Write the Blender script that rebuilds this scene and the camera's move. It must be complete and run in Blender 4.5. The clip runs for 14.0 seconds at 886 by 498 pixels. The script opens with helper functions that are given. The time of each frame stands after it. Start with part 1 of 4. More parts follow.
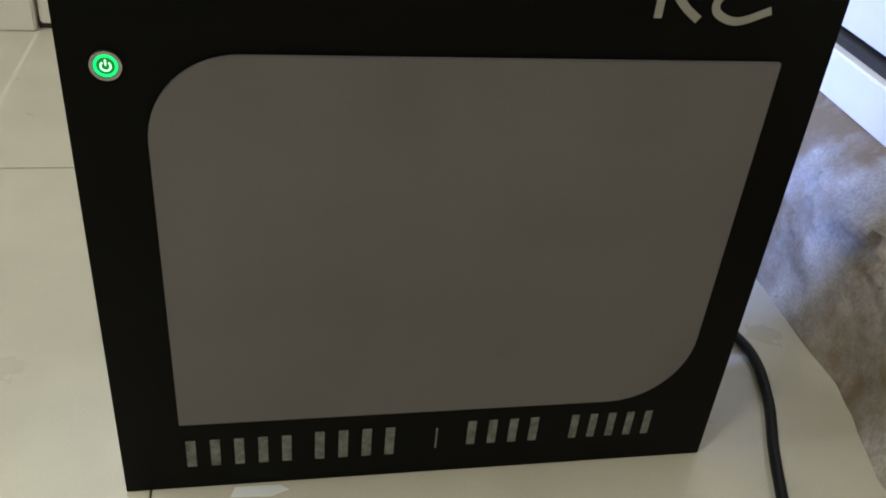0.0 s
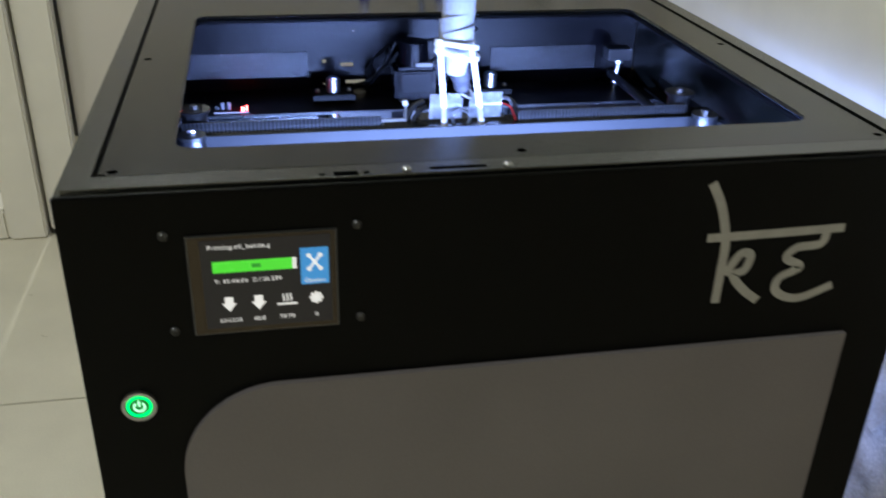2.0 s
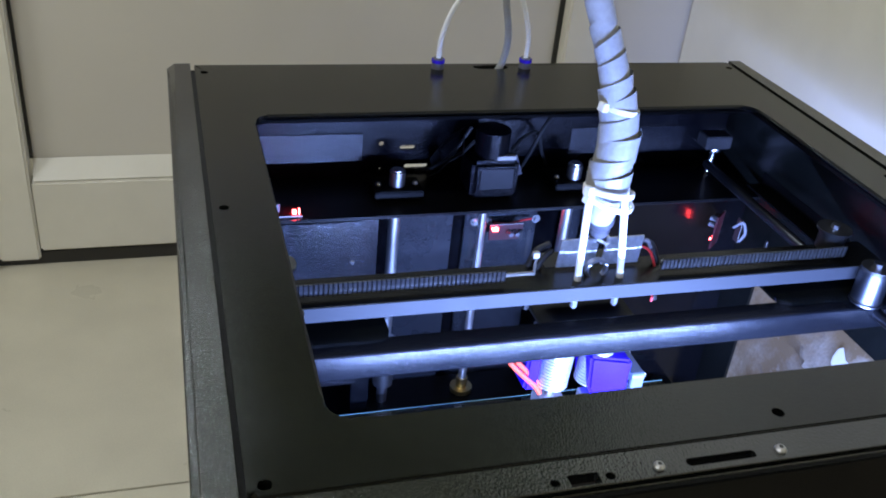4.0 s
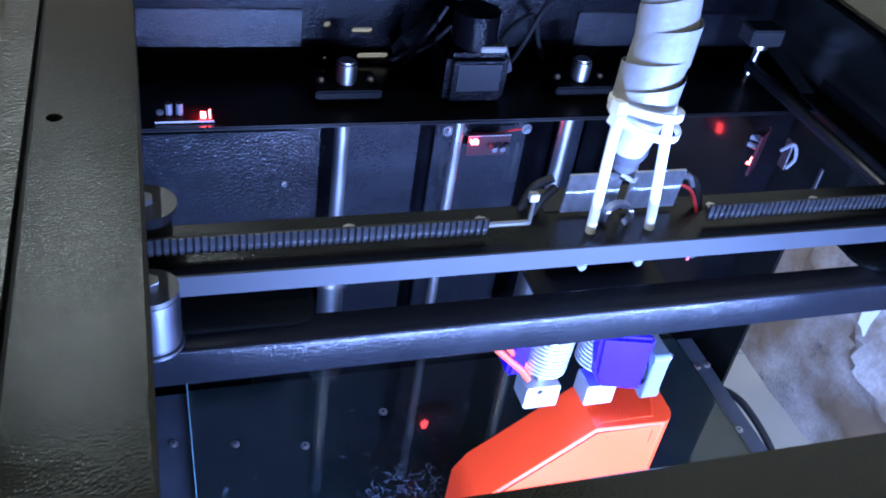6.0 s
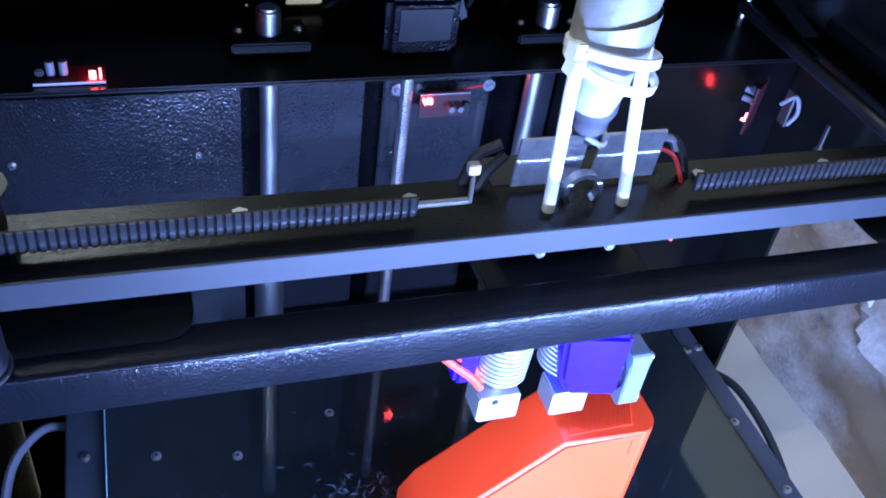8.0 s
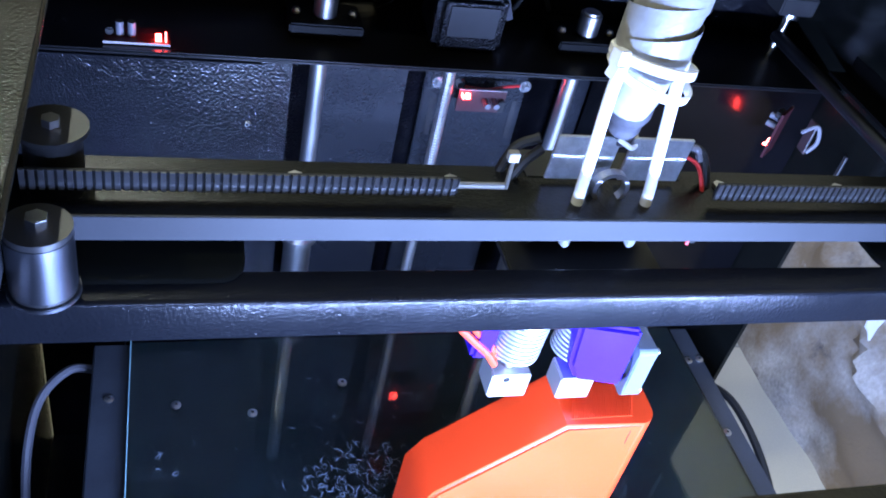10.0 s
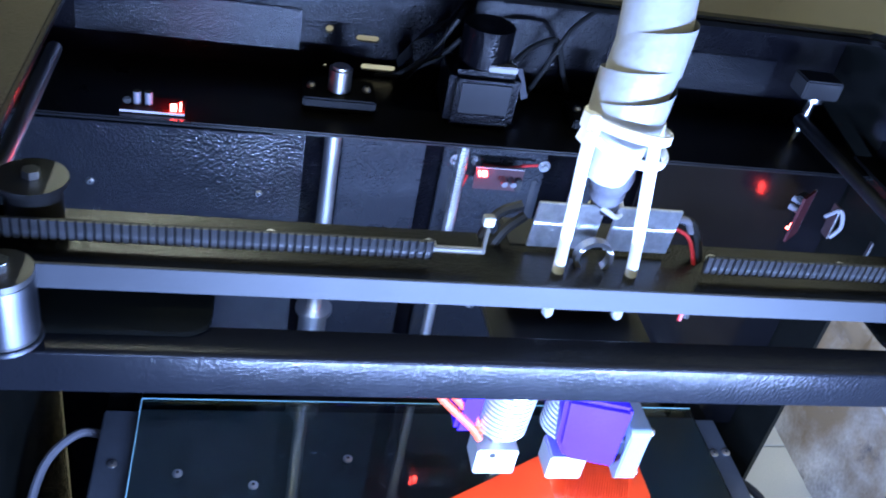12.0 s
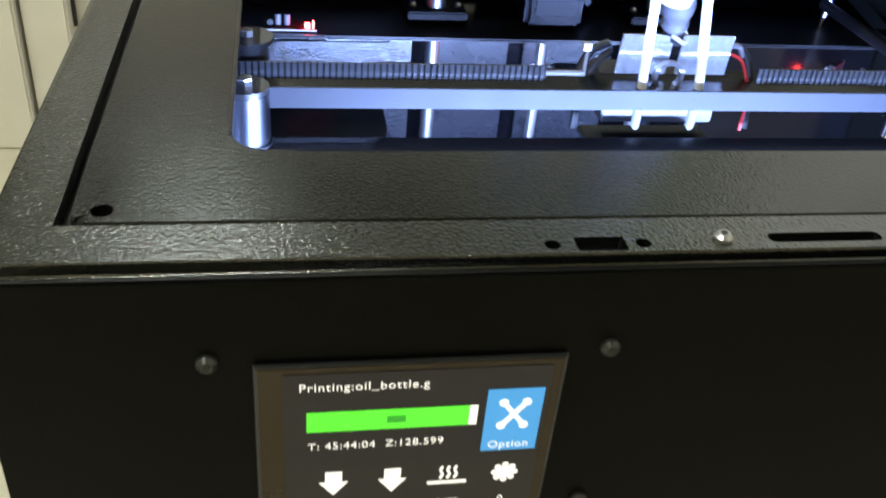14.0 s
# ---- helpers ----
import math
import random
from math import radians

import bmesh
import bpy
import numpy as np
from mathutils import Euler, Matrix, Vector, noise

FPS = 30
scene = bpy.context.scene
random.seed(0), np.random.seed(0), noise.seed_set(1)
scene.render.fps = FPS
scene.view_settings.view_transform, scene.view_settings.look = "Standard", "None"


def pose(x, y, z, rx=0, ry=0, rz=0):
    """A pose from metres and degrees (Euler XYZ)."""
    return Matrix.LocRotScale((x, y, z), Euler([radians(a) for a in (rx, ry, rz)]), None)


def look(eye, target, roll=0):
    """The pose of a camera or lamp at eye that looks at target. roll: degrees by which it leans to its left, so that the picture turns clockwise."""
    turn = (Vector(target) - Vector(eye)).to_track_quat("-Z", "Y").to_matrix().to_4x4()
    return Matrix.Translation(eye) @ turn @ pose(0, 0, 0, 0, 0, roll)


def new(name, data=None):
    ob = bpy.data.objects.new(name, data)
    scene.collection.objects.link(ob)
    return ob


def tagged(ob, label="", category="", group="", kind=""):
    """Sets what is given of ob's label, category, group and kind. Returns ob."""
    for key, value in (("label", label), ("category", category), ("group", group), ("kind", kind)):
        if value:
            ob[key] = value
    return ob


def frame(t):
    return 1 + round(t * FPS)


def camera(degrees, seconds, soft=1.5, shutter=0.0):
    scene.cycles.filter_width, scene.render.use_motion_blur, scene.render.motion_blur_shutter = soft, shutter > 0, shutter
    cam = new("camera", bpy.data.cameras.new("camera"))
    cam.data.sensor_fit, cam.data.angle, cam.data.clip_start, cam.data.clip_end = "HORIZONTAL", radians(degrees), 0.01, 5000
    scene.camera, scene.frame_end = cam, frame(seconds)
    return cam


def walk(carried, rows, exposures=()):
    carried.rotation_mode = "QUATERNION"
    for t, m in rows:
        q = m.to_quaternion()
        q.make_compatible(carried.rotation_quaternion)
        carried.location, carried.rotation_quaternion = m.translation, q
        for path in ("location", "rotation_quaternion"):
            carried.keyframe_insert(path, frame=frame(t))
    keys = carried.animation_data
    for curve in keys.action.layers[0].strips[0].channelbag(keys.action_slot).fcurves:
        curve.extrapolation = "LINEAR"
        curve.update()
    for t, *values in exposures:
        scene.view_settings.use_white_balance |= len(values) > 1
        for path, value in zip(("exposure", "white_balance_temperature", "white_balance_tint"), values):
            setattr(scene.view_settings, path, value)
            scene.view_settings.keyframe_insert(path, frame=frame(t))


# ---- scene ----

cam = camera(51.5, 14.0, soft=1.8, shutter=0.4)
PATH = [
    (0, (0.128, -0.557, 0.626), (0.489, 1.063, -0.491), 5.7),
    (0.5, (0.127, -0.557, 0.637), (0.501, 1.072, -0.462), 5.8),
    (1, (0.141, -0.55, 0.65), (0.517, 1.143, -0.346), 2.8),
    (1.5, (0.133, -0.501, 0.688), (0.527, 1.204, -0.279), 2.1),
    (2, (0.11, -0.456, 0.716), (0.474, 1.283, -0.203), 1.7),
    (2.5, (0.027, -0.38, 0.752), (0.395, 1.361, -0.162), 1.9),
    (2.7, (0.001, -0.348, 0.785), (0.414, 1.359, -0.171), 3.4),
    (4.8, (0.007, -0.16, 0.773), (0.579, 1.423, -0.308), 6.4),
    (5, (0.019, -0.136, 0.757), (0.596, 1.42, -0.361), 6.8),
    (5.5, (0.043, -0.091, 0.711), (0.626, 1.417, -0.468), 8.8),
    (6, (0.062, -0.069, 0.707), (0.647, 1.408, -0.508), 9.5),
    (6.5, (0.074, -0.063, 0.731), (0.648, 1.416, -0.486), 7.6),
    (7, (0.076, -0.062, 0.732), (0.633, 1.429, -0.479), 6.2),
    (7.5, (0.09, -0.039, 0.694), (0.634, 1.443, -0.534), 6.2),
    (8, (0.113, -0.009, 0.666), (0.702, 1.413, -0.611), 8.9),
    (8.2, (0.111, -0.013, 0.668), (0.699, 1.398, -0.621), 9.4),
    (10.3, (0.095, -0.041, 0.677), (0.67, 1.39, -0.597), 14.8),
    (10.5, (0.102, -0.051, 0.682), (0.677, 1.407, -0.56), 14.5),
    (11, (0.142, -0.052, 0.689), (0.686, 1.484, -0.47), 12.5),
    (11.5, (0.137, -0.035, 0.663), (0.615, 1.545, -0.466), 11.5),
    (12, (0.131, -0.042, 0.669), (0.557, 1.543, -0.475), 11.9),
    (12.5, (0.103, -0.128, 0.661), (0.511, 1.47, -0.47), 9.3),
    (13, (0.097, -0.186, 0.689), (0.503, 1.408, -0.449), 6.8),
    (13.5, (0.075, -0.199, 0.658), (0.44, 1.42, -0.458), 6.0),
    (14, (0.072, -0.176, 0.647), (0.415, 1.449, -0.468), 5.6),
]
walk(cam, [(t, look(eye, target, roll)) for t, eye, target, roll in PATH], [(0.0, -0.1, 6450, 10), (1.0, -0.1, 6350, 6), (2.0, -0.25, 6250, 9), (2.5, -0.15, 6250, 11), (5.0, -0.38, 5950, 12), (6.0, -0.28, 5850, 10), (7.0, -0.35, 5850, 12), (8.0, -0.40, 5850, 11), (10.5, -0.12, 7000, 2), (11.0, -0.05, 6950, 2), (12.0, 0.10, 6850, -2), (12.5, 0.12, 6550, -2), (13.0, 0.70, 6700, 2), (14.0, 0.36, 6800, 5)])

# ---- world and lamps ----
world = bpy.data.worlds.new("world")
scene.world = world
world.use_nodes = True
world.node_tree.nodes["Background"].inputs[0].default_value = (0.9, 0.92, 1.0, 1)
world.node_tree.nodes["Background"].inputs[1].default_value = 0.05


def area_lamp(name, m, sx, sy, watts, color):
    data = bpy.data.lights.new(name, "AREA")
    data.shape, data.size, data.size_y, data.energy, data.color = "RECTANGLE", sx, sy, watts, color
    ob = new(name, data)
    ob.matrix_world = m
    return ob


CEILING = 2.75
WARM = (0.96, 1.0, 0.98)
COOL = (0.29, 0.43, 1.0)
# the first two tubes are unseen, added to set the room's light level
added_tube = area_lamp("unseen_tube_light", pose(-1.00, -0.95, CEILING - 0.08), 0.6, 0.035, 22.0, WARM)
added_tube_b = area_lamp("unseen_tube_light", pose(-1.30, 0.10, CEILING - 0.08, 0, 0, 90), 0.6, 0.035, 24.0, WARM)
tube_light_c = area_lamp("unseen_tube_light", pose(-0.24, 2.72, CEILING - 0.08, 0, 0, 90), 0.9, 0.030, 26.0, WARM)
strip_light = area_lamp("strip_light", look((0.26, 0.0075, 0.5085), (0.26, 0.30, 0.450)), 0.40, 0.008, 3.0, COOL)
strip_light_b = area_lamp("strip_light", look((0.295, 0.0075, 0.3520), (0.295, 0.30, 0.310)), 0.34, 0.010, 17.0, COOL)


# ---- materials ----
def mat(name, color, rough=0.5, metal=0.0, grain=0.0, grain_size=0.001, stain=0.15, stain_size=0.05, spec=0.5, emit=None, strength=0.0, rough_var=0.08):
    """A procedural surface: colour varied at two scales, uneven gloss and a fine relief."""
    m = bpy.data.materials.new(name)
    m.use_nodes = True
    nodes, links = m.node_tree.nodes, m.node_tree.links
    b = nodes["Principled BSDF"]
    b.inputs["Metallic"].default_value = metal
    b.inputs["Specular IOR Level"].default_value = spec
    co = nodes.new("ShaderNodeTexCoord")
    big = nodes.new("ShaderNodeTexNoise")
    big.inputs["Scale"].default_value, big.inputs["Detail"].default_value = 1 / stain_size, 5
    links.new(co.outputs["Object"], big.inputs["Vector"])
    fine = nodes.new("ShaderNodeTexNoise")
    fine.inputs["Scale"].default_value, fine.inputs["Detail"].default_value = 1 / grain_size, 2
    links.new(co.outputs["Object"], fine.inputs["Vector"])
    both = nodes.new("ShaderNodeMix")
    both.inputs[0].default_value = 0.35
    links.new(big.outputs["Fac"], both.inputs[2])
    links.new(fine.outputs["Fac"], both.inputs[3])
    ramp = nodes.new("ShaderNodeValToRGB")
    lo, hi = [max(0, c * (1 - stain)) for c in color], [min(1, c * (1 + stain)) for c in color]
    ramp.color_ramp.elements[0].position, ramp.color_ramp.elements[1].position = 0.3, 0.7
    ramp.color_ramp.elements[0].color, ramp.color_ramp.elements[1].color = (*lo, 1), (*hi, 1)
    links.new(both.outputs[0], ramp.inputs[0])
    links.new(ramp.outputs[0], b.inputs["Base Color"])
    r = nodes.new("ShaderNodeMapRange")
    r.inputs[3].default_value, r.inputs[4].default_value = max(0.02, rough - rough_var), min(1, rough + rough_var)
    links.new(big.outputs["Fac"], r.inputs[0])
    links.new(r.outputs[0], b.inputs["Roughness"])
    if grain:
        bump = nodes.new("ShaderNodeBump")
        bump.inputs["Strength"].default_value, bump.inputs["Distance"].default_value = grain, grain_size * 0.5
        links.new(fine.outputs["Fac"], bump.inputs["Height"])
        links.new(bump.outputs[0], b.inputs["Normal"])
    if emit:
        b.inputs["Emission Color"].default_value, b.inputs["Emission Strength"].default_value = (*emit, 1), strength
    return m


def clear(name, color, rough=0.05, ior=1.45):
    m = bpy.data.materials.new(name)
    m.use_nodes = True
    b = m.node_tree.nodes["Principled BSDF"]
    b.inputs["Base Color"].default_value, b.inputs["Roughness"].default_value = (*color, 1), rough
    b.inputs["Transmission Weight"].default_value, b.inputs["IOR"].default_value = 1.0, ior
    return m


POWDER = mat("black_powder_coat", (0.0045, 0.005, 0.0044), 0.085, grain=0.29, grain_size=0.0009, spec=0.44, stain=0.25, rough_var=0.03)
POWDER_RIM = mat("glossy_black_powder_coat", (0.0045, 0.005, 0.0044), 0.10, grain=0.42, grain_size=0.0012, spec=1.0, stain=0.25, rough_var=0.02)
POWDER_FINE = mat("black_powder_coat_smooth", (0.0014, 0.0015, 0.0016), 0.42, grain=0.3, grain_size=0.0009, spec=0.10)
POWDER_IN = mat("black_powder_coat_inside", (0.0065, 0.0070, 0.0085), 0.15, grain=0.55, grain_size=0.0014, spec=0.6)
POWDER_PALE = mat("dark_grey_powder_coat", (0.013, 0.0145, 0.018), 0.26, grain=0.4, grain_size=0.0014)
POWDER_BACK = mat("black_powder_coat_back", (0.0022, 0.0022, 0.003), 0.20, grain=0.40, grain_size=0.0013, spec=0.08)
# coarser copy of the back coat, the lit band's brightness put into colour and gloss
POWDER_ROUGH_LIT = mat("coarse_lit_powder_coat", (0.0028, 0.0030, 0.0042), 0.20, grain=0.7, grain_size=0.0011, spec=0.24)
GLOSS_BLACK = mat("glossy_black_enamel", (0.0025, 0.0025, 0.003), 0.17, stain=0.3, rough_var=0.03)
SHELF_BLACK = mat("satin_black_enamel", (0.003, 0.003, 0.0035), 0.30, grain=0.1, stain=0.3)
BEAM_BLACK = mat("black_gloss_powder_coat", (0.0045, 0.005, 0.0065), 0.22, grain=0.34, grain_size=0.0012, spec=0.24)
ROD_STEEL = mat("ground_steel_rod", (0.85, 0.86, 0.88), 0.34, 1.0, stain=0.05, rough_var=0.03)
BED_BLACK = mat("black_bed_enamel", (0.020, 0.023, 0.028), 0.35, stain=0.4, stain_size=0.03)
DOOR = mat("grey_acrylic", (0.149, 0.136, 0.142), 0.42, grain=0.05, grain_size=0.002, stain=0.12, stain_size=0.12)
GREY_PAINT = mat("grey_stencil_paint", (0.33, 0.32, 0.30), 0.5, stain=0.12, stain_size=0.01)
WORN_PAINT = mat("worn_grey_stencil_paint", (0.17, 0.175, 0.17), 0.5, stain=0.7, stain_size=0.008)
STEEL = mat("polished_steel", (0.66, 0.67, 0.69), 0.27, 1.0, stain=0.06, rough_var=0.04)
STEEL_DULL = mat("brushed_steel", (0.45, 0.45, 0.46), 0.32, 1.0, grain=0.1, grain_size=0.0006)
DARK_STEEL = mat("dark_turned_steel", (0.095, 0.10, 0.115), 0.36, 1.0, grain=0.1, grain_size=0.0006)
GALV = mat("galvanised_sheet", (0.60, 0.62, 0.65), 0.38, 1.0, grain=0.40, grain_size=0.0016, stain=0.2, stain_size=0.004)
ALUMINIUM = mat("turned_aluminium", (0.74, 0.75, 0.77), 0.42, 0.85, stain=0.05)
SCREW = mat("black_oxide_screw", (0.06, 0.06, 0.06), 0.35, 0.7)
BRASS = mat("brass", (0.55, 0.42, 0.18), 0.35, 1.0)
BELT = mat("rubber_belt", (0.020, 0.0215, 0.025), 0.5, grain=0.1, grain_size=0.0006, stain=0.15, stain_size=0.02, spec=0.2)
# darker copy of the belt rubber, with the shade between the teeth in its colour
BELT_DARK = mat("rubber_belt_shaded", (0.016, 0.017, 0.020), 0.5, stain=0.15, spec=0.2)
BELT_TEETH = mat("toothed_rubber_belt", (0.050, 0.052, 0.058), 0.5, grain=0.1, grain_size=0.0006, stain=0.15, stain_size=0.02)
LABEL_GREY = mat("grey_motor_label", (0.012, 0.013, 0.016), 0.45, stain=0.2, stain_size=0.01, spec=0.15)
BLACK_PLASTIC = mat("black_plastic", (0.012, 0.012, 0.013), 0.4, grain=0.1)
RUBBER = mat("black_cable_rubber", (0.009, 0.009, 0.009), 0.5, spec=0.25)
NYLON = mat("natural_nylon", (0.17, 0.16, 0.14), 0.45, stain=0.1)
WHITE_PLASTIC = mat("white_plastic", (0.80, 0.80, 0.78), 0.38, stain=0.05)
PTFE = mat("white_tube", (0.85, 0.86, 0.86), 0.35, stain=0.03)
SLEEVE = mat("spiral_wrap", (0.31, 0.315, 0.32), 0.38, stain=0.12, stain_size=0.012, grain=0.15, grain_size=0.003)
SLEEVE_DARK = mat("dark_braid", (0.05, 0.05, 0.06), 0.6, grain=0.4, grain_size=0.001)
BLUE_PLASTIC = mat("violet_plastic", (0.032, 0.010, 0.46), 0.24, stain=0.12)
RED_PLA = mat("red_filament", (0.84, 0.052, 0.010), 0.40, stain=0.08, grain=0.25, grain_size=0.0008)
RED_WIRE = mat("red_wire", (0.45, 0.02, 0.02), 0.4)
RED_SOCK = mat("red_silicone_wire", (0.60, 0.05, 0.012), 0.5)
PCB_RED = mat("red_circuit_board", (0.035, 0.006, 0.008), 0.4)
PCB_WHITE = mat("pale_circuit_board_edge", (0.30, 0.27, 0.28), 0.5)
GREY_PLASTIC = mat("grey_plastic", (0.12, 0.12, 0.14), 0.5)
LED_RED = mat("lit_red_led", (0.8, 0.05, 0.05), 0.4, emit=(1.0, 0.05, 0.05), strength=70.0)
LED_GREEN = mat("lit_green_ring", (0.02, 0.5, 0.1), 0.4, emit=(0.0, 1.0, 0.16), strength=2.2)
LED_MARK = mat("lit_power_mark", (0.6, 0.9, 0.7), 0.4, emit=(0.45, 1.0, 0.6), strength=1.6)
GREEN_DARK = mat("green_button_face", (0.01, 0.12, 0.03), 0.3, emit=(0.0, 0.35, 0.05), strength=0.5)
SCREEN = mat("lcd_glass", (0.012, 0.010, 0.010), 0.18, stain=0.05, emit=(0.035, 0.033, 0.045), strength=0.15)
S_WHITE = mat("lcd_white", (0.5, 0.5, 0.5), 0.3, emit=(1.0, 0.96, 0.90), strength=0.8)
S_GREEN = mat("lcd_green", (0.05, 0.4, 0.02), 0.3, emit=(0.12, 0.92, 0.05), strength=0.75)
S_DKGREEN = mat("lcd_dark_green", (0.02, 0.2, 0.02), 0.3, emit=(0.04, 0.45, 0.03), strength=0.6)
S_BLUE = mat("lcd_blue", (0.03, 0.15, 0.4), 0.3, emit=(0.07, 0.34, 0.72), strength=0.75)
# dark bezel; the room's warm reflection is put into its base colour
BEZEL = mat("bronze_sheen_bezel", (0.065, 0.050, 0.035), 0.22, 0.6, stain=0.08)
FLOOR_TILE = mat("cream_vitrified_tile", (0.60, 0.555, 0.44), 0.30, stain=0.10, stain_size=0.12, grain=0.03, grain_size=0.002)
GROUT = mat("grout", (0.22, 0.19, 0.14), 0.85, stain=0.2)
WALL = mat("cream_wall_paint", (0.68, 0.63, 0.47), 0.7, grain=0.15, grain_size=0.004, stain=0.05, stain_size=0.3)
PANEL = mat("beige_laminate", (0.70, 0.66, 0.595), 0.45, stain=0.04, stain_size=0.2)
PANEL_GREY = mat("grey_laminate", (0.58, 0.585, 0.58), 0.45, stain=0.04, stain_size=0.2)
FRAME_PAINT = mat("ivory_powder_coated_aluminium", (0.82, 0.785, 0.70), 0.38, stain=0.06, stain_size=0.08)
GASKET = mat("black_gasket", (0.03, 0.028, 0.025), 0.6)
PLASTER = mat("broken_grey_plaster", (0.43, 0.39, 0.345), 0.9, grain=0.35, grain_size=0.004, stain=0.45, stain_size=0.05)


def stained(m, color, size, low, high, seed):
    """Lay an irregular stain of another colour over a surface."""
    nodes, links = m.node_tree.nodes, m.node_tree.links
    b = nodes["Principled BSDF"]
    was = b.inputs["Base Color"].links[0].from_socket
    co, n, r, mix = nodes.new("ShaderNodeTexCoord"), nodes.new("ShaderNodeTexNoise"), nodes.new("ShaderNodeMapRange"), nodes.new("ShaderNodeMix")
    shift = nodes.new("ShaderNodeVectorMath")
    shift.inputs[1].default_value = (seed, 2 * seed, 3 * seed)
    links.new(co.outputs["Object"], shift.inputs[0])
    links.new(shift.outputs[0], n.inputs["Vector"])
    n.inputs["Scale"].default_value, n.inputs["Detail"].default_value, n.inputs["Roughness"].default_value = 1 / size, 6, 0.62
    r.inputs[1].default_value, r.inputs[2].default_value = low, high
    links.new(n.outputs["Fac"], r.inputs[0])
    mix.data_type = "RGBA"
    mix.inputs[7].default_value = (*color, 1)
    links.new(r.outputs[0], mix.inputs[0])
    links.new(was, mix.inputs[6])
    links.new(mix.outputs[2], b.inputs["Base Color"])


stained(PLASTER, (0.22, 0.155, 0.09), 0.16, 0.43, 0.60, 3.3)
stained(PLASTER, (0.54, 0.52, 0.49), 0.11, 0.60, 0.70, 8.1)
stained(PLASTER, (0.12, 0.10, 0.095), 0.05, 0.64, 0.72, 5.7)
GLASS = clear("glass_plate", (0.80, 0.92, 0.90), 0.02, 1.5)
CLEAR_PLASTIC = mat("frosted_fan_plastic", (0.20, 0.24, 0.28), 0.25, stain=0.1)
CLEAR_PLASTIC.node_tree.nodes["Principled BSDF"].inputs["Transmission Weight"].default_value = 0.45


# ---- mesh helpers ----
def box(bm, x0, y0, z0, x1, y1, z1):
    m = Matrix.LocRotScale(((x0 + x1) / 2, (y0 + y1) / 2, (z0 + z1) / 2), None, (abs(x1 - x0), abs(y1 - y0), abs(z1 - z0)))
    return bmesh.ops.create_cube(bm, size=1, matrix=m)["verts"]


def rod(bm, a, b, r, r2=None, seg=20):
    a, b = Vector(a), Vector(b)
    m = Matrix.Translation((a + b) / 2) @ (b - a).to_track_quat("Z", "Y").to_matrix().to_4x4()
    return bmesh.ops.create_cone(bm, cap_ends=True, segments=seg, radius1=r, radius2=r if r2 is None else r2, depth=(b - a).length, matrix=m)["verts"]


def smooth_path(points, n=8):
    """A Catmull-Rom curve through the points."""
    p = [Vector(q) for q in points]
    p = [2 * p[0] - p[1], *p, 2 * p[-1] - p[-2]]
    out = []
    for i in range(1, len(p) - 2):
        for k in range(n):
            t = k / n
            out.append(0.5 * (2 * p[i] + (p[i + 1] - p[i - 1]) * t + (2 * p[i - 1] - 5 * p[i] + 4 * p[i + 1] - p[i + 2]) * t * t + (3 * p[i] - p[i - 1] - 3 * p[i + 1] + p[i + 2]) * t ** 3))
    return out + [p[-2]]


def sweep(bm, points, radius, seg=10, n=8):
    """A tube along a smooth path; radius is a number or a function of the way along it (0 to 1)."""
    path = smooth_path(points, n)
    side, rings = Vector((0.31, 0.77, 0.55)), []
    for i, p in enumerate(path):
        d = (path[min(i + 1, len(path) - 1)] - path[max(i - 1, 0)]).normalized()
        side = (side - d * side.dot(d)).normalized()
        up = d.cross(side)
        r = radius(i / (len(path) - 1)) if callable(radius) else radius
        rings.append([bm.verts.new(p + r * (math.cos(2 * math.pi * k / seg) * side + math.sin(2 * math.pi * k / seg) * up)) for k in range(seg)])
    for a, b in zip(rings, rings[1:]):
        for k in range(seg):
            bm.faces.new((a[k], a[(k + 1) % seg], b[(k + 1) % seg], b[k]))
    bm.faces.new(rings[0][::-1])
    bm.faces.new(rings[-1])


def rounded(x0, y0, x1, y1, radii, seg=8):
    """A rectangle's outline with the corners' radii in the order low-left, low-right, high-right, high-left."""
    out = []
    for (cx, cy, sx, sy, a0), r in zip(((x0, y0, 1, 1, 180), (x1, y0, -1, 1, 270), (x1, y1, -1, -1, 0), (x0, y1, 1, -1, 90)), radii):
        if r <= 0:
            out.append((cx, cy))
        else:
            out += [(cx + sx * r + r * math.cos(radians(a0 + 90 * k / seg)), cy + sy * r + r * math.sin(radians(a0 + 90 * k / seg))) for k in range(seg + 1)]
    return out


def circle(cx, cy, r, seg=16):
    return [(cx + r * math.cos(2 * math.pi * k / seg), cy + r * math.sin(2 * math.pi * k / seg)) for k in range(seg)]


TO = {"z": lambda u, v, w: (u, v, w), "y": lambda u, v, w: (u, w, v), "x": lambda u, v, w: (w, u, v)}


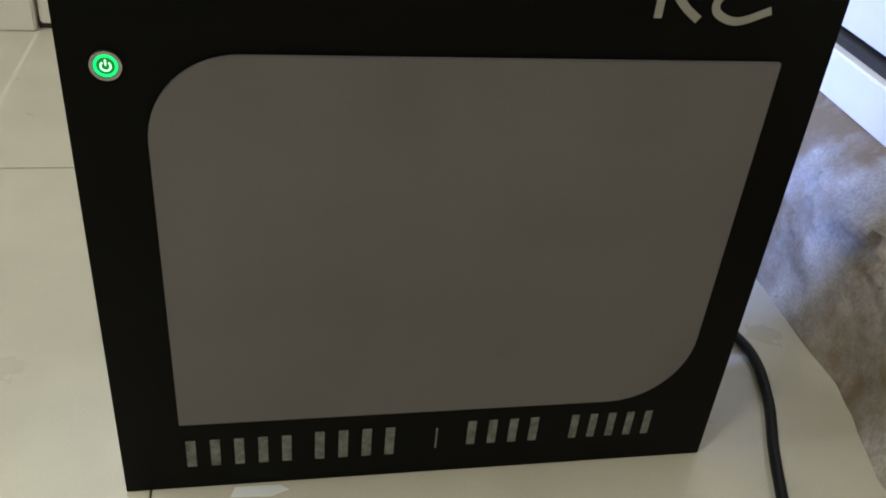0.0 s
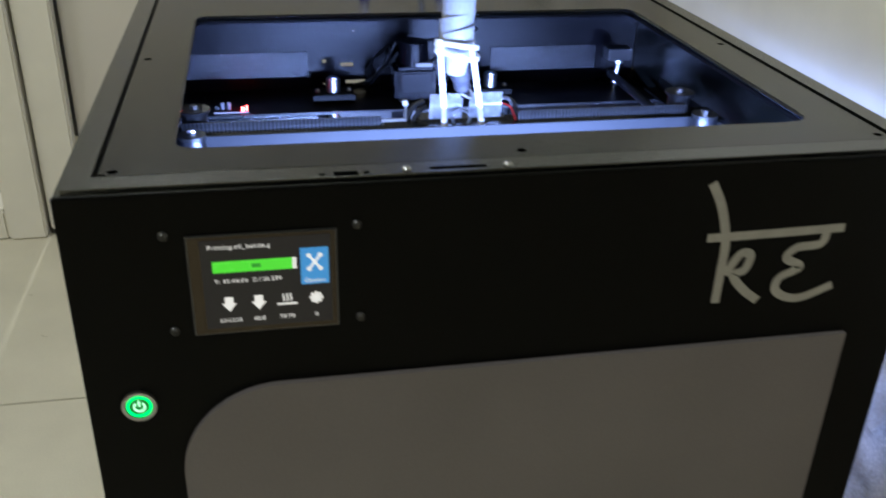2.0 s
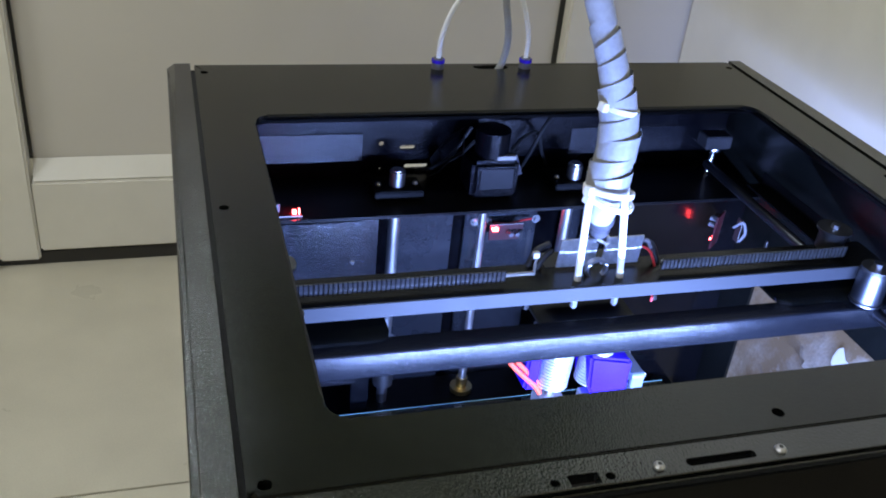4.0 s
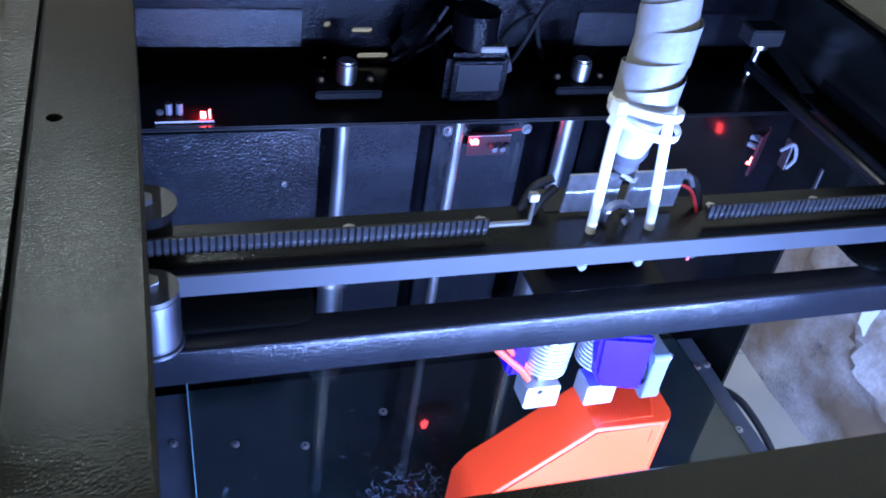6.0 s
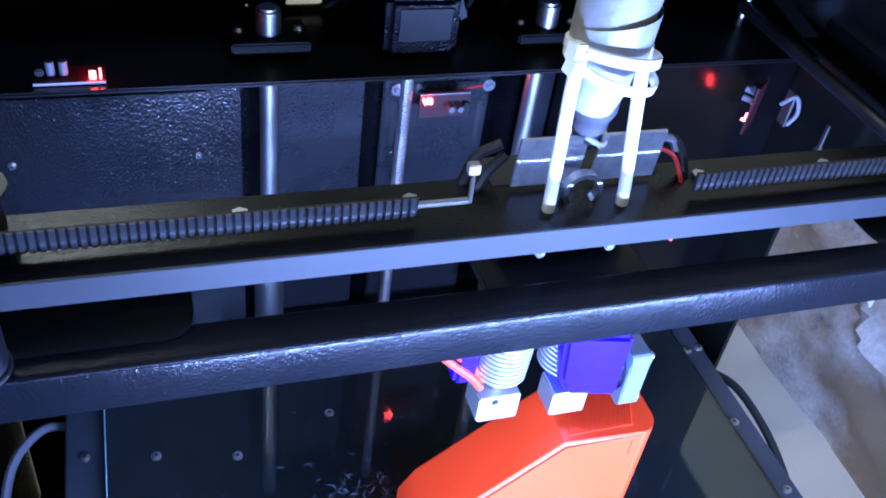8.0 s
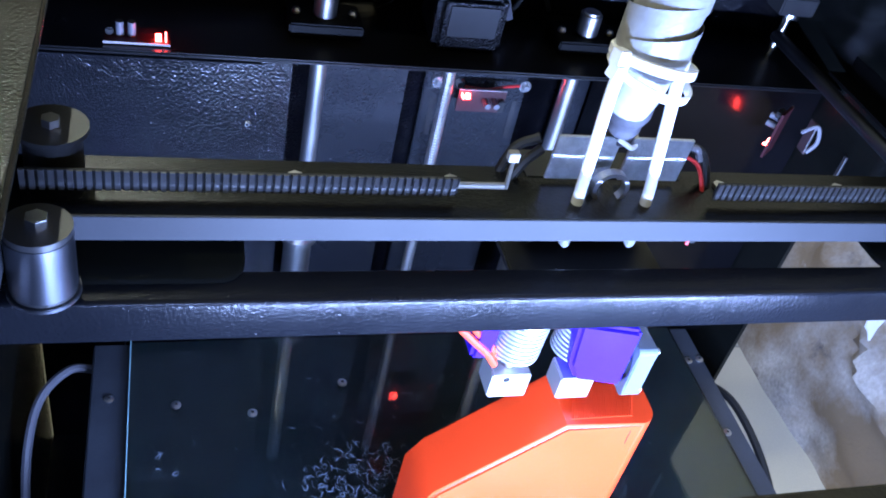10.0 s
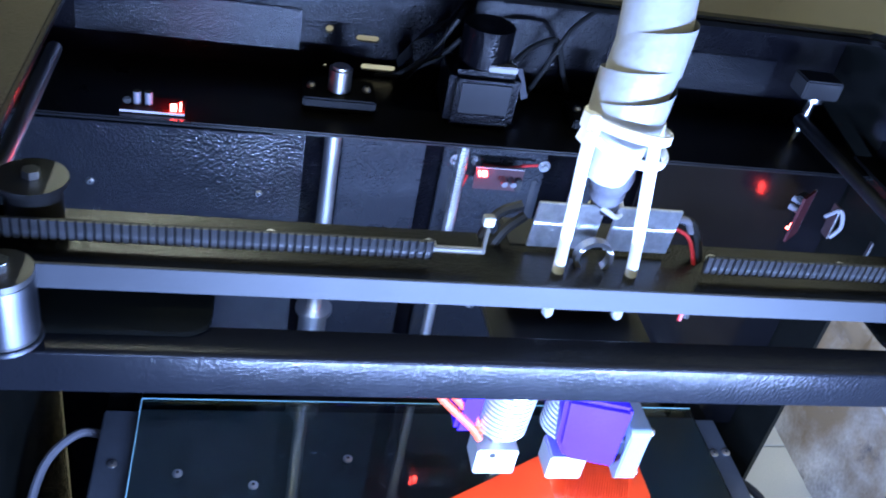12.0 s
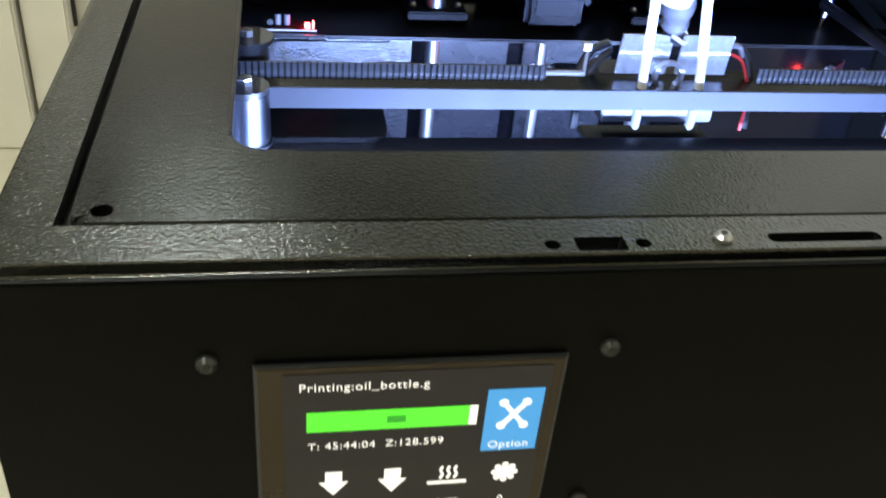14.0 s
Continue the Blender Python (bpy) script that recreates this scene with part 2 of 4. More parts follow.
def sheet(bm, outline, holes, axis, w0, w1):
    """A sheet with real holes: an outline and hole outlines in the plane across axis, from w0 to w1."""
    place = TO[axis]
    edges = []
    for loop in (outline, *holes):
        vs = [bm.verts.new(place(u, v, w0)) for u, v in loop]
        edges += [bm.edges.new((vs[i], vs[(i + 1) % len(vs)])) for i in range(len(vs))]
    made = bmesh.ops.triangle_fill(bm, edges=edges, use_beauty=True, use_dissolve=False)
    faces = [f for f in made["geom"] if isinstance(f, bmesh.types.BMFace)]
    ext = bmesh.ops.extrude_face_region(bm, geom=faces)
    shift = Vector(place(0, 0, w1 - w0))
    for v in (g for g in ext["geom"] if isinstance(g, bmesh.types.BMVert)):
        v.co += shift
    bmesh.ops.recalc_face_normals(bm, faces=bm.faces)


def part(name, bm, material, parent=None, label="", bevel=0.0, smooth=False):
    if bevel:
        sharp = [e for e in bm.edges if len(e.link_faces) == 2 and e.calc_face_angle(0) > 0.6 and e.calc_length() > 4 * bevel]
        made = bmesh.ops.bevel(bm, geom=sharp, offset=bevel, segments=4 if smooth else 2, affect="EDGES", clamp_overlap=True)
        if smooth == "edges":
            for f in made["faces"]:
                f.smooth = True
    bmesh.ops.recalc_face_normals(bm, faces=bm.faces)
    data = bpy.data.meshes.new(name)
    bm.to_mesh(data)
    bm.free()
    data.materials.append(material)
    if smooth is True:
        data.shade_smooth()
        data.set_sharp_from_angle(angle=radians(35))
    ob = new(name, data)
    ob.parent = parent
    if label:
        tagged(ob, label)
    return ob


def thing(name, label, category, group="", at=(0, 0, 0)):
    ob = new(name)
    ob.empty_display_size = 0.02
    ob.location = at
    return tagged(ob, label, category, group)


def one(name, material, parent, build, label="", bevel=0.0, smooth=False):
    bm = bmesh.new()
    build(bm)
    return part(name, bm, material, parent, label, bevel, smooth)


def boxed(name, material, parent, dims, label="", bevel=0.0008):
    return one(name, material, parent, lambda bm: box(bm, *dims), label, bevel)


def screw(parent, at, direction, r=0.0030, h=0.0022, material=None, name="screw"):
    """A button-head screw with a hexagonal socket."""
    d = Vector(direction).normalized()
    at = Vector(at)
    bm = bmesh.new()
    rod(bm, at - d * 0.001, at + d * h * 0.45, r, seg=16)
    rod(bm, at + d * h * 0.45, at + d * h, r, r * 0.62, seg=16)
    ob = part(name, bm, material or SCREW, parent, smooth=True)
    one("socket", BLACK_PLASTIC, ob, lambda b: rod(b, at + d * h * 0.9, at + d * (h + 0.0002), r * 0.38, seg=6))
    return ob


def round_poly(pts, r, seg=4):
    """A polygon with its corners rounded."""
    out = []
    for i, p in enumerate(pts):
        p, a, b = Vector(p), Vector(pts[i - 1]), Vector(pts[(i + 1) % len(pts)])
        u, v = (a - p), (b - p)
        k = min(r, 0.45 * u.length, 0.45 * v.length)
        u, v = p + u.normalized() * k, p + v.normalized() * k
        out += [tuple(u.lerp(p, t / seg).lerp(p.lerp(v, t / seg), t / seg)) for t in range(seg + 1)]
    return out


# ---- the setting ----
FLOOR_X, FLOOR_Y = (-2.6, 0.70), (-2.8, 1.06)
tagged(boxed("floor", GROUT, None, (-2.8, -3.0, -0.10, 1.2, 4.1, -0.003), bevel=0), "cream vitrified tile floor, polished and slightly dirty", "floor", kind="structure")
BACK, RIGHT = 1.045, 0.83
tagged(boxed("wall_back", WALL, None, (-2.8, 4.0, 0, 1.2, 4.1, CEILING), bevel=0), "plain wall closing the room behind the partition", "wall", kind="structure")
tagged(boxed("wall_left", WALL, None, (-2.8, -3.0, 0, -2.7, 4.0, CEILING), bevel=0), "cream painted plain side wall", "wall", kind="structure")
tagged(boxed("wall_front", WALL, None, (-2.7, -3.0, 0, RIGHT, -2.9, CEILING), bevel=0), "cream painted plain wall", "wall", kind="structure")
tagged(boxed("wall_right", WALL, None, (RIGHT, -3.0, 0, RIGHT + 0.12, 4.0, CEILING), bevel=0), "cream wall beside the machine", "wall", kind="structure")
tagged(boxed("ceiling", WALL, None, (-2.8, -3.0, CEILING, 1.2, 4.1, CEILING + 0.1), bevel=0), "plain cream ceiling", "ceiling", kind="structure")

# partition of framed panels behind the machine
partition = tagged(new("partition"), "ivory aluminium partition with beige infill panels", "partition", kind="structure")
F0, F1 = BACK, BACK + 0.055
boxed("panel", PANEL, partition, (-0.195, F0 + 0.030, 0.16, 0.590, F0 + 0.040, 0.98))
boxed("panel", PANEL_GREY, partition, (-1.10, F0 + 0.030, 0.07, -0.325, F0 + 0.040, 0.98))
boxed("panel", PANEL, partition, (0.655, F0 + 0.026, 0.02, 0.826, F0 + 0.040, 0.98))
boxed("stile", FRAME_PAINT, partition, (-0.257, F0, 0.010, -0.200, F1, 0.981), bevel=0.003)
boxed("stile", FRAME_PAINT, partition, (-0.322, F0 - 0.012, 0.0, -0.262, F1, 0.981), bevel=0.003)
boxed("stile", FRAME_PAINT, partition, (0.594, F0 + 0.004, 0.010, 0.650, F1, 0.981), bevel=0.003)
boxed("bottom_rail", FRAME_PAINT, partition, (-0.199, F0 + 0.002, 0.024, 0.593, F1, 0.138), bevel=0.003)
boxed("bottom_rail", FRAME_PAINT, partition, (-1.10, F0 - 0.008, 0.0, -0.323, F1, 0.052), bevel=0.003)
one("glazing_bead", FRAME_PAINT, partition, lambda bm: sheet(bm, [(F0 + 0.004, 0.139), (F0 + 0.029, 0.139), (F0 + 0.029, 0.166)], [], "x", -0.196, 0.590), bevel=0.001)
one("glazing_bead", FRAME_PAINT, partition, lambda bm: sheet(bm, [(F0 - 0.004, 0.053), (F0 + 0.029, 0.053), (F0 + 0.029, 0.072)], [], "x", -1.10, -0.325), bevel=0.001)
boxed("middle_rail", FRAME_PAINT, partition, (-2.69, F0 + 0.002, 0.982, RIGHT - 0.002, F1, 1.030), bevel=0.003)
pane = boxed("pane", GLASS, partition, (-2.69, F0 + 0.028, 1.031, RIGHT - 0.002, F0 + 0.033, 2.098), "clear glass pane", bevel=0)
pane.visible_shadow = False
boxed("top_rail", FRAME_PAINT, partition, (-2.69, F0 + 0.002, 2.099, RIGHT - 0.002, F1, CEILING - 0.002), bevel=0.003)
boxed("panel", PANEL_GREY, partition, (-2.69, F0 + 0.030, 0.0, -1.105, F0 + 0.040, 0.98))
boxed("threshold", GASKET, partition, (-0.26, F0 + 0.006, 0.0, 0.66, F1, 0.022), bevel=0.001)
boxed("gasket", GASKET, partition, (0.586, F0 + 0.026, 0.14, 0.5935, F0 + 0.029, 0.98), bevel=0)
boxed("gasket", GASKET, partition, (-0.199, F0 + 0.026, 0.166, -0.1945, F0 + 0.0295, 0.98), bevel=0)
boxed("gasket", GASKET, partition, (-0.329, F0 + 0.026, 0.07, -0.3235, F0 + 0.0295, 0.98), bevel=0)

# low partition on the side, over a kerb of broken plaster
side = tagged(new("side_partition"), "ivory aluminium side partition with pale panel over a plaster kerb", "partition", kind="structure")
boxed("side_panel", FRAME_PAINT, side, (RIGHT - 0.020, -1.2, 0.268, RIGHT - 0.004, BACK + 0.02, 2.1))
boxed("side_rail", FRAME_PAINT, side, (RIGHT - 0.045, -1.2, 0.196, RIGHT - 0.002, BACK, 0.252), bevel=0.003)
boxed("gasket", GASKET, side, (RIGHT - 0.030, -1.2, 0.252, RIGHT - 0.006, BACK, 0.262), bevel=0)


def kerb(bm):
    """An uneven plaster kerb that leans back from the floor to the rail."""
    ys = [-1.2 + 0.012 * i for i in range(187)]
    profile = [(0.708, 0.0), (0.712, 0.03), (0.716, 0.07), (0.722, 0.11), (0.738, 0.145), (0.765, 0.172), (0.800, 0.195), (0.826, 0.198)]
    fine = []
    for (x0, z0), (x1, z1) in zip(profile, profile[1:]):
        fine += [(x0 + (x1 - x0) * k / 5, z0 + (z1 - z0) * k / 5) for k in range(5)]
    fine.append(profile[-1])
    rows = []
    for y in ys:
        row = []
        broken = 0.105 + 0.060 * noise.noise((y * 7, 0.3, 1.7)) + 0.022 * noise.noise((y * 33, 2.3, 4.7))
        for i, (x, z) in enumerate(fine):
            k = 0.010 * noise.noise((y * 9, z * 14, 3.1)) + 0.005 * noise.noise((y * 31, z * 40, 7.7))
            coat = 0.011 * min(1, max(0, (z - broken) / 0.006)) if i < len(fine) - 2 else 0
            free = 0 < i < len(fine) - 1
            spread = 0.028 * min(1, max(0, (0.08 - y) / 0.13)) * max(0, 1 - z / 0.12)  # the foot swells towards the near end
            row.append(bm.verts.new((x - coat - spread + (k if free else 0.5 * k * (i == 0)), y, max(0, z + (0.6 * k + 0.4 * coat if free else 0)))))
        rows.append(row + [bm.verts.new((0.829, y, 0.0))])
    for a, b in zip(rows, rows[1:]):
        for i in range(len(a)):
            bm.faces.new((a[i], a[(i + 1) % len(a)], b[(i + 1) % len(a)], b[i]))
    bm.faces.new(rows[0])
    bm.faces.new(rows[-1][::-1])


tagged(one("plaster_kerb", PLASTER, None, kerb, smooth=True), "rough broken grey plaster kerb along the wall", "kerb", kind="structure")

def flake(bm):
    rng = random.Random(9)
    ring = [(0.030 * math.cos(a) * rng.uniform(0.6, 1.2), 0.015 * math.sin(a) * rng.uniform(0.6, 1.2)) for a in [2 * math.pi * k / 14 for k in range(14)]]
    sheet(bm, ring, [], "z", 0, 0.003)


chip = one("plaster_flake", WHITE_PLASTIC, None, flake, bevel=0.0008)
chip.matrix_world = pose(0.729, 0.450, 0.156, 0, -62, 90)
tagged(chip, "loose white paint flake stuck on the rough kerb", "flake")

# ---- the machine ----
W, D, H = 0.518, 0.486, 0.520
printer = thing("printer", "large black powder-coated steel 3D printer with grey front door, switched on", "3D printer")

# shell
one("front_panel", POWDER_FINE, printer, lambda bm: box(bm, 0.0001, 0, 0.0, W - 0.0001, 0.003, H - 0.0014), bevel=0.0006)
one("side_panel", POWDER, printer, lambda bm: box(bm, 0, 0.0035, 0.0, 0.003, D, H - 0.0046), bevel=0.0006)
one("side_panel", POWDER, printer, lambda bm: sheet(bm, [(0.0035, 0), (D, 0), (D, H - 0.0046), (0.0035, H - 0.0046)], [rounded(0.095, 0.035, 0.380, 0.374, (0.006,) * 4)], "x", W - 0.003, W), "black side panel with a large open window")
SLOTS = [rounded(0.1915, 0.4420, 0.2055, 0.4462, (0.0019,) * 4, 4), rounded(0.1965, 0.4235, 0.2180, 0.4277, (0.0019,) * 4, 4), circle(0.1750, 0.4480, 0.0024), circle(0.1745, 0.4240, 0.001), circle(0.206, 0.4790, 0.001)]
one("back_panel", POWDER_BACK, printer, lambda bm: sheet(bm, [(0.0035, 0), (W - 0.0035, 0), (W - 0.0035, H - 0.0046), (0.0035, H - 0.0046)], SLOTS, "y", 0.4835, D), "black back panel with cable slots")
boxed("base_panel", POWDER_IN, printer, (0.0035, 0.0035, 0.004, W - 0.0035, 0.483, 0.007))

# top rim and recessed top plate
RIM = [(0, 0.0007), (W, 0.0007), (W, D), (W - 0.0175, D), (W - 0.0175, 0.0205), (0.0175, 0.0205), (0.0175, D), (0, D)]
USB = rounded(0.1452, 0.0055, 0.1585, 0.0118, (0.0008,) * 4, 3)
SLIT = rounded(0.1985, 0.0078, 0.2315, 0.0122, (0.002,) * 4, 4)


def rim(bm):
    """The rim's sheet with its long upper edges folded round."""
    sheet(bm, RIM, [USB, SLIT, circle(0.1390, 0.0086, 0.0021), circle(0.1632, 0.0086, 0.0021)], "z", H - 0.0045, H + 0.001)
    edges = [e for e in bm.edges if all(v.co.z > H for v in e.verts) and e.calc_length() > 0.05 and (max(v.co.y for v in e.verts) < 0.001 or max(v.co.x for v in e.verts) < 0.001 or min(v.co.x for v in e.verts) > W - 0.001)]
    for f in bmesh.ops.bevel(bm, geom=edges, offset=0.0042, segments=8, affect="EDGES", clamp_overlap=True)["faces"]:
        f.smooth = True


one("top_rim", POWDER_RIM, printer, rim)
boxed("port", BLACK_PLASTIC, printer, (0.1360, 0.0045, H - 0.009, 0.1675, 0.0128, H - 0.0047), "recessed black memory card port")
boxed("port", BLACK_PLASTIC, printer, (0.1975, 0.0065, H - 0.009, 0.2325, 0.0135, H - 0.0047), "recessed black card slot")
for x in (0.1855, 0.2435):
    screw(printer, (x, 0.0098, H + 0.001), (0, 0, 1), 0.0026, 0.0020, STEEL_DULL)
HOLES = [circle(x, y, 0.0030, 16) for x, y in ((0.0275, 0.0290), (0.0275, 0.2505), (0.0275, 0.4690), (0.2580, 0.0330), (0.4915, 0.0310), (0.4915, 0.2505), (0.4915, 0.4700))]
OPENING = rounded(0.0578, 0.0615, 0.4625, 0.3835, (0.010,) * 4)
CABLE_SLOT = rounded(0.2485, 0.4735, 0.2790, 0.4800, (0.003,) * 4, 4)
one("top_plate", POWDER, printer, lambda bm: sheet(bm, rounded(0.0205, 0.0235, W - 0.0205, D - 0.001, (0.002,) * 4, 3), [OPENING, CABLE_SLOT, *HOLES], "z", H - 0.0035, H), "black textured top plate with a wide opening", bevel=0.0015, smooth="edges")
one("plate_support", POWDER_FINE, printer, lambda bm: sheet(bm, [(0.0120, 0.0162), (W - 0.0120, 0.0162), (W - 0.0120, 0.483), (0.0120, 0.483)], [rounded(0.056, 0.0595, 0.4645, 0.3855, (0.010,) * 4), rounded(0.247, 0.472, 0.2805, 0.4815, (0.002,) * 4, 3)], "z", H - 0.0075, H - 0.0047))

# lamp strip inside the front panel
for z in (0.508, 0.352):
    boxed("lamp_strip", WHITE_PLASTIC, printer, (0.050, 0.0032, z - 0.006, 0.470, 0.0052, z + 0.006), "white lamp strip inside the front panel", bevel=0)

# front door: grey sheet with two round and two sharp corners
door = one("door", DOOR, printer, lambda bm: sheet(bm, rounded(0.0490, 0.078, 0.4790, 0.3945, (0.0, 0.068, 0.0, 0.061), 14), [], "y", -0.0042, -0.0002), "grey acrylic front door with two rounded corners", bevel=0.0006)

# power button
button = one("power_button", STEEL_DULL, printer, lambda bm: sheet(bm, circle(0.0285, 0.3865, 0.0098, 32), [circle(0.0285, 0.3865, 0.0078, 32)], "y", -0.0030, -0.0002), "lit green power button with a steel ring", bevel=0.0005)
one("button_face", GREEN_DARK, button, lambda bm: rod(bm, (0.0285, -0.0004, 0.3865), (0.0285, -0.0020, 0.3865), 0.0077, seg=32))
one("light_ring", LED_GREEN, button, lambda bm: sheet(bm, circle(0.0285, 0.3865, 0.0072, 32), [circle(0.0285, 0.3865, 0.0058, 32)], "y", -0.0026, -0.0021))


def power_mark(bm):
    sweep(bm, [(0.0285 + 0.0030 * math.sin(radians(a)), -0.0023, 0.3862 + 0.0030 * math.cos(radians(a))) for a in range(40, 321, 28)], 0.0006, 6, 2)
    box(bm, 0.0280, -0.0028, 0.3868, 0.0290, -0.0021, 0.3905)


one("power_mark", LED_MARK, button, power_mark)

# stencilled sign, drawn as plain strokes


def strokes(bm, lines, width):
    """Flat painted strokes on the front: polylines of x, z with a width."""
    for k, pts in enumerate(lines):
        path = smooth_path([(x + 0.0045, 0, z) for x, z in pts], 6)
        last = None
        for i, p in enumerate(path):
            d = (path[min(i + 1, len(path) - 1)] - path[max(i - 1, 0)]).normalized()
            n = Vector((-d.z, 0, d.x)) * (width / 2)
            pair = [bm.verts.new(p + n + Vector((0, -0.0004 - 0.00015 * k, 0))), bm.verts.new(p - n + Vector((0, -0.0004 - 0.00015 * k, 0)))]
            if last:
                bm.faces.new((last[0], last[1], pair[1], pair[0]))
            last = pair


SIGN = [
    [(0.3615, 0.5070), (0.3700, 0.4910), (0.3765, 0.4680), (0.3770, 0.4460), (0.3770, 0.4240)],
    [(0.3640, 0.4705), (0.4080, 0.4710), (0.4560, 0.4718)],
    [(0.3800, 0.4440), (0.3880, 0.4580), (0.3950, 0.4570), (0.3930, 0.4470), (0.3860, 0.4430), (0.3950, 0.4320), (0.4060, 0.4235)],
    [(0.4440, 0.4740), (0.4420, 0.4620), (0.4260, 0.4600), (0.4200, 0.4530), (0.4310, 0.4460), (0.4180, 0.4390), (0.4180, 0.4290), (0.4340, 0.4230), (0.4570, 0.4310)],
]
one("stencilled_sign", GREY_PAINT, printer, lambda bm: strokes(bm, SIGN, 0.0058), "large grey painted sign of curved strokes")
for x0, x1, z0, z1 in ((0.052, 0.150, 0.026, 0.056), (0.158, 0.238, 0.026, 0.058), (0.262, 0.266, 0.030, 0.054), (0.290, 0.365, 0.032, 0.060), (0.384, 0.470, 0.032, 0.060)):
    n = max(1, round((x1 - x0) / 0.019))
    for k in range(n):
        one("lettering_bar", WORN_PAINT, printer, lambda bm: box(bm, x0 + (x1 - x0) * k / n, -0.0004, z0, x0 + (x1 - x0) * (k + 0.40) / n, -0.0001, z1))

# touch screen
lcd = boxed("touch_screen", DARK_STEEL, printer, (0.0640, -0.0018, 0.4310, 0.1452, -0.0002, 0.4933), "steel-framed colour touch screen showing a print in progress", bevel=0.0005)
boxed("bezel", BEZEL, lcd, (0.0650, -0.0021, 0.4320, 0.1442, -0.0019, 0.4923), "glossy dark bezel with a bronze reflection in its colour", bevel=0)
boxed("display", SCREEN, lcd, (0.0712, -0.0024, 0.4350, 0.1415, -0.0022, 0.4905), bevel=0)
Y_LCD = -0.0025


def glow(name, material, build):
    return one(name, material, lcd, build)


glow("progress_bar", S_GREEN, lambda bm: box(bm, 0.0775, Y_LCD - 0.0001, 0.4715, 0.1205, Y_LCD, 0.4785))
glow("progress_end", S_WHITE, lambda bm: box(bm, 0.1206, Y_LCD - 0.0001, 0.4715, 0.1228, Y_LCD, 0.4785))
glow("progress_label", S_DKGREEN, lambda bm: box(bm, 0.0985, Y_LCD - 0.0002, 0.4738, 0.1035, Y_LCD - 0.00012, 0.4762))
glow("option_button", S_BLUE, lambda bm: box(bm, 0.1250, Y_LCD - 0.0001, 0.4610, 0.1405, Y_LCD, 0.4838))


def tools_icon(bm):
    for a, b in (((0.1297, 0.4706), (0.1360, 0.4790)), ((0.1297, 0.4790), (0.1360, 0.4706))):
        rod(bm, (a[0], Y_LCD - 0.0002, a[1]), (b[0], Y_LCD - 0.0002, b[1]), 0.0007, seg=6)
        for p in (a, b):
            rod(bm, (p[0], Y_LCD - 0.0003, p[1]), (p[0], Y_LCD - 0.0001, p[1]), 0.0013, seg=12)


def nozzle_icon(cx):
    def build(bm):
        sheet(bm, [(cx - 0.0023, 0.4560), (cx - 0.0023, 0.4520), (cx - 0.0040, 0.4520), (cx, 0.4468), (cx + 0.0040, 0.4520), (cx + 0.0023, 0.4520), (cx + 0.0023, 0.4560)][::-1], [], "y", Y_LCD - 0.0001, Y_LCD)
    return build


def bed_icon(bm):
    box(bm, 0.1110, Y_LCD - 0.0001, 0.4487, 0.1222, Y_LCD, 0.4499)
    for k in range(3):
        sweep(bm, [(0.1145 + 0.002 * k, Y_LCD, 0.4510), (0.1152 + 0.002 * k, Y_LCD, 0.4525), (0.1145 + 0.002 * k, Y_LCD, 0.4540), (0.1150 + 0.002 * k, Y_LCD, 0.4556)], 0.0004, 5, 3)


def fan_icon(bm):
    for k in range(8):
        a = 2 * math.pi * k / 8
        c, d = math.cos(a), math.sin(a)
        rod(bm, (0.1330 + 0.0029 * c, Y_LCD - 0.0001, 0.4520 + 0.0029 * d), (0.1330 + 0.0029 * c, Y_LCD, 0.4520 + 0.0029 * d), 0.0010, seg=10)
    rod(bm, (0.1330, Y_LCD - 0.0001, 0.4520), (0.1330, Y_LCD, 0.4520), 0.0021, seg=16)


glow("tools_icon", S_WHITE, tools_icon)
glow("nozzle_icon", S_WHITE, nozzle_icon(0.0848))
glow("nozzle_icon", S_WHITE, nozzle_icon(0.1010))
glow("bed_icon", S_WHITE, bed_icon)
glow("fan_icon", S_WHITE, fan_icon)


def words(text, x, z, size, name="screen_text"):
    curve = bpy.data.curves.new(name, "FONT")
    curve.body, curve.size, curve.extrude, curve.space_character = text, size, 0.00003, 1.12
    curve.offset = 0.0
    tmp = bpy.data.objects.new(name, curve)
    scene.collection.objects.link(tmp)
    data = bpy.data.meshes.new_from_object(tmp.evaluated_get(bpy.context.evaluated_depsgraph_get()))
    bpy.data.objects.remove(tmp)
    data.materials.clear()
    data.materials.append(S_WHITE)
    ob = new(name, data)
    ob.matrix_world = pose(x, Y_LCD - 0.00015, z, 90)
    ob.parent = lcd
    return ob


words("Printing:oil_bottle.g", 0.0755, 0.4860, 0.0037)
words("T: 45:44:04  Z:128.599", 0.0778, 0.4650, 0.0035)
words("Option", 0.1268, 0.4622, 0.0036)
for text, x in (("234/235", 0.0790), ("40/0", 0.0975), ("70/70", 0.1120), ("0", 0.1320)):
    words(text, x, 0.4400, 0.0034)
for ob in lcd.children:
    if ob.name.split(".")[0] not in ("bezel", "display"):
        ob.location.x, ob.location.z = ob.location.x - 0.0004, ob.location.z - 0.0010
for x, z in ((0.0530, 0.4938), (0.1565, 0.4942), (0.0534, 0.4345), (0.1577, 0.4347)):
    screw(printer, (x, -0.0002, z), (0, -1, 0), 0.0027, 0.0022)

# ---- inside: back shelf, covers and columns ----
boxed("cover", POWDER_IN, printer, (0.0035, 0.4085, 0.245, 0.146, 0.470, 0.4165), "raised black cover plate, lit blue-white", bevel=0.002)
boxed("cover", GLOSS_BLACK, printer, (0.372, 0.420, 0.180, 0.5155, 0.470, 0.4165), "raised black cover plate", bevel=0.002)
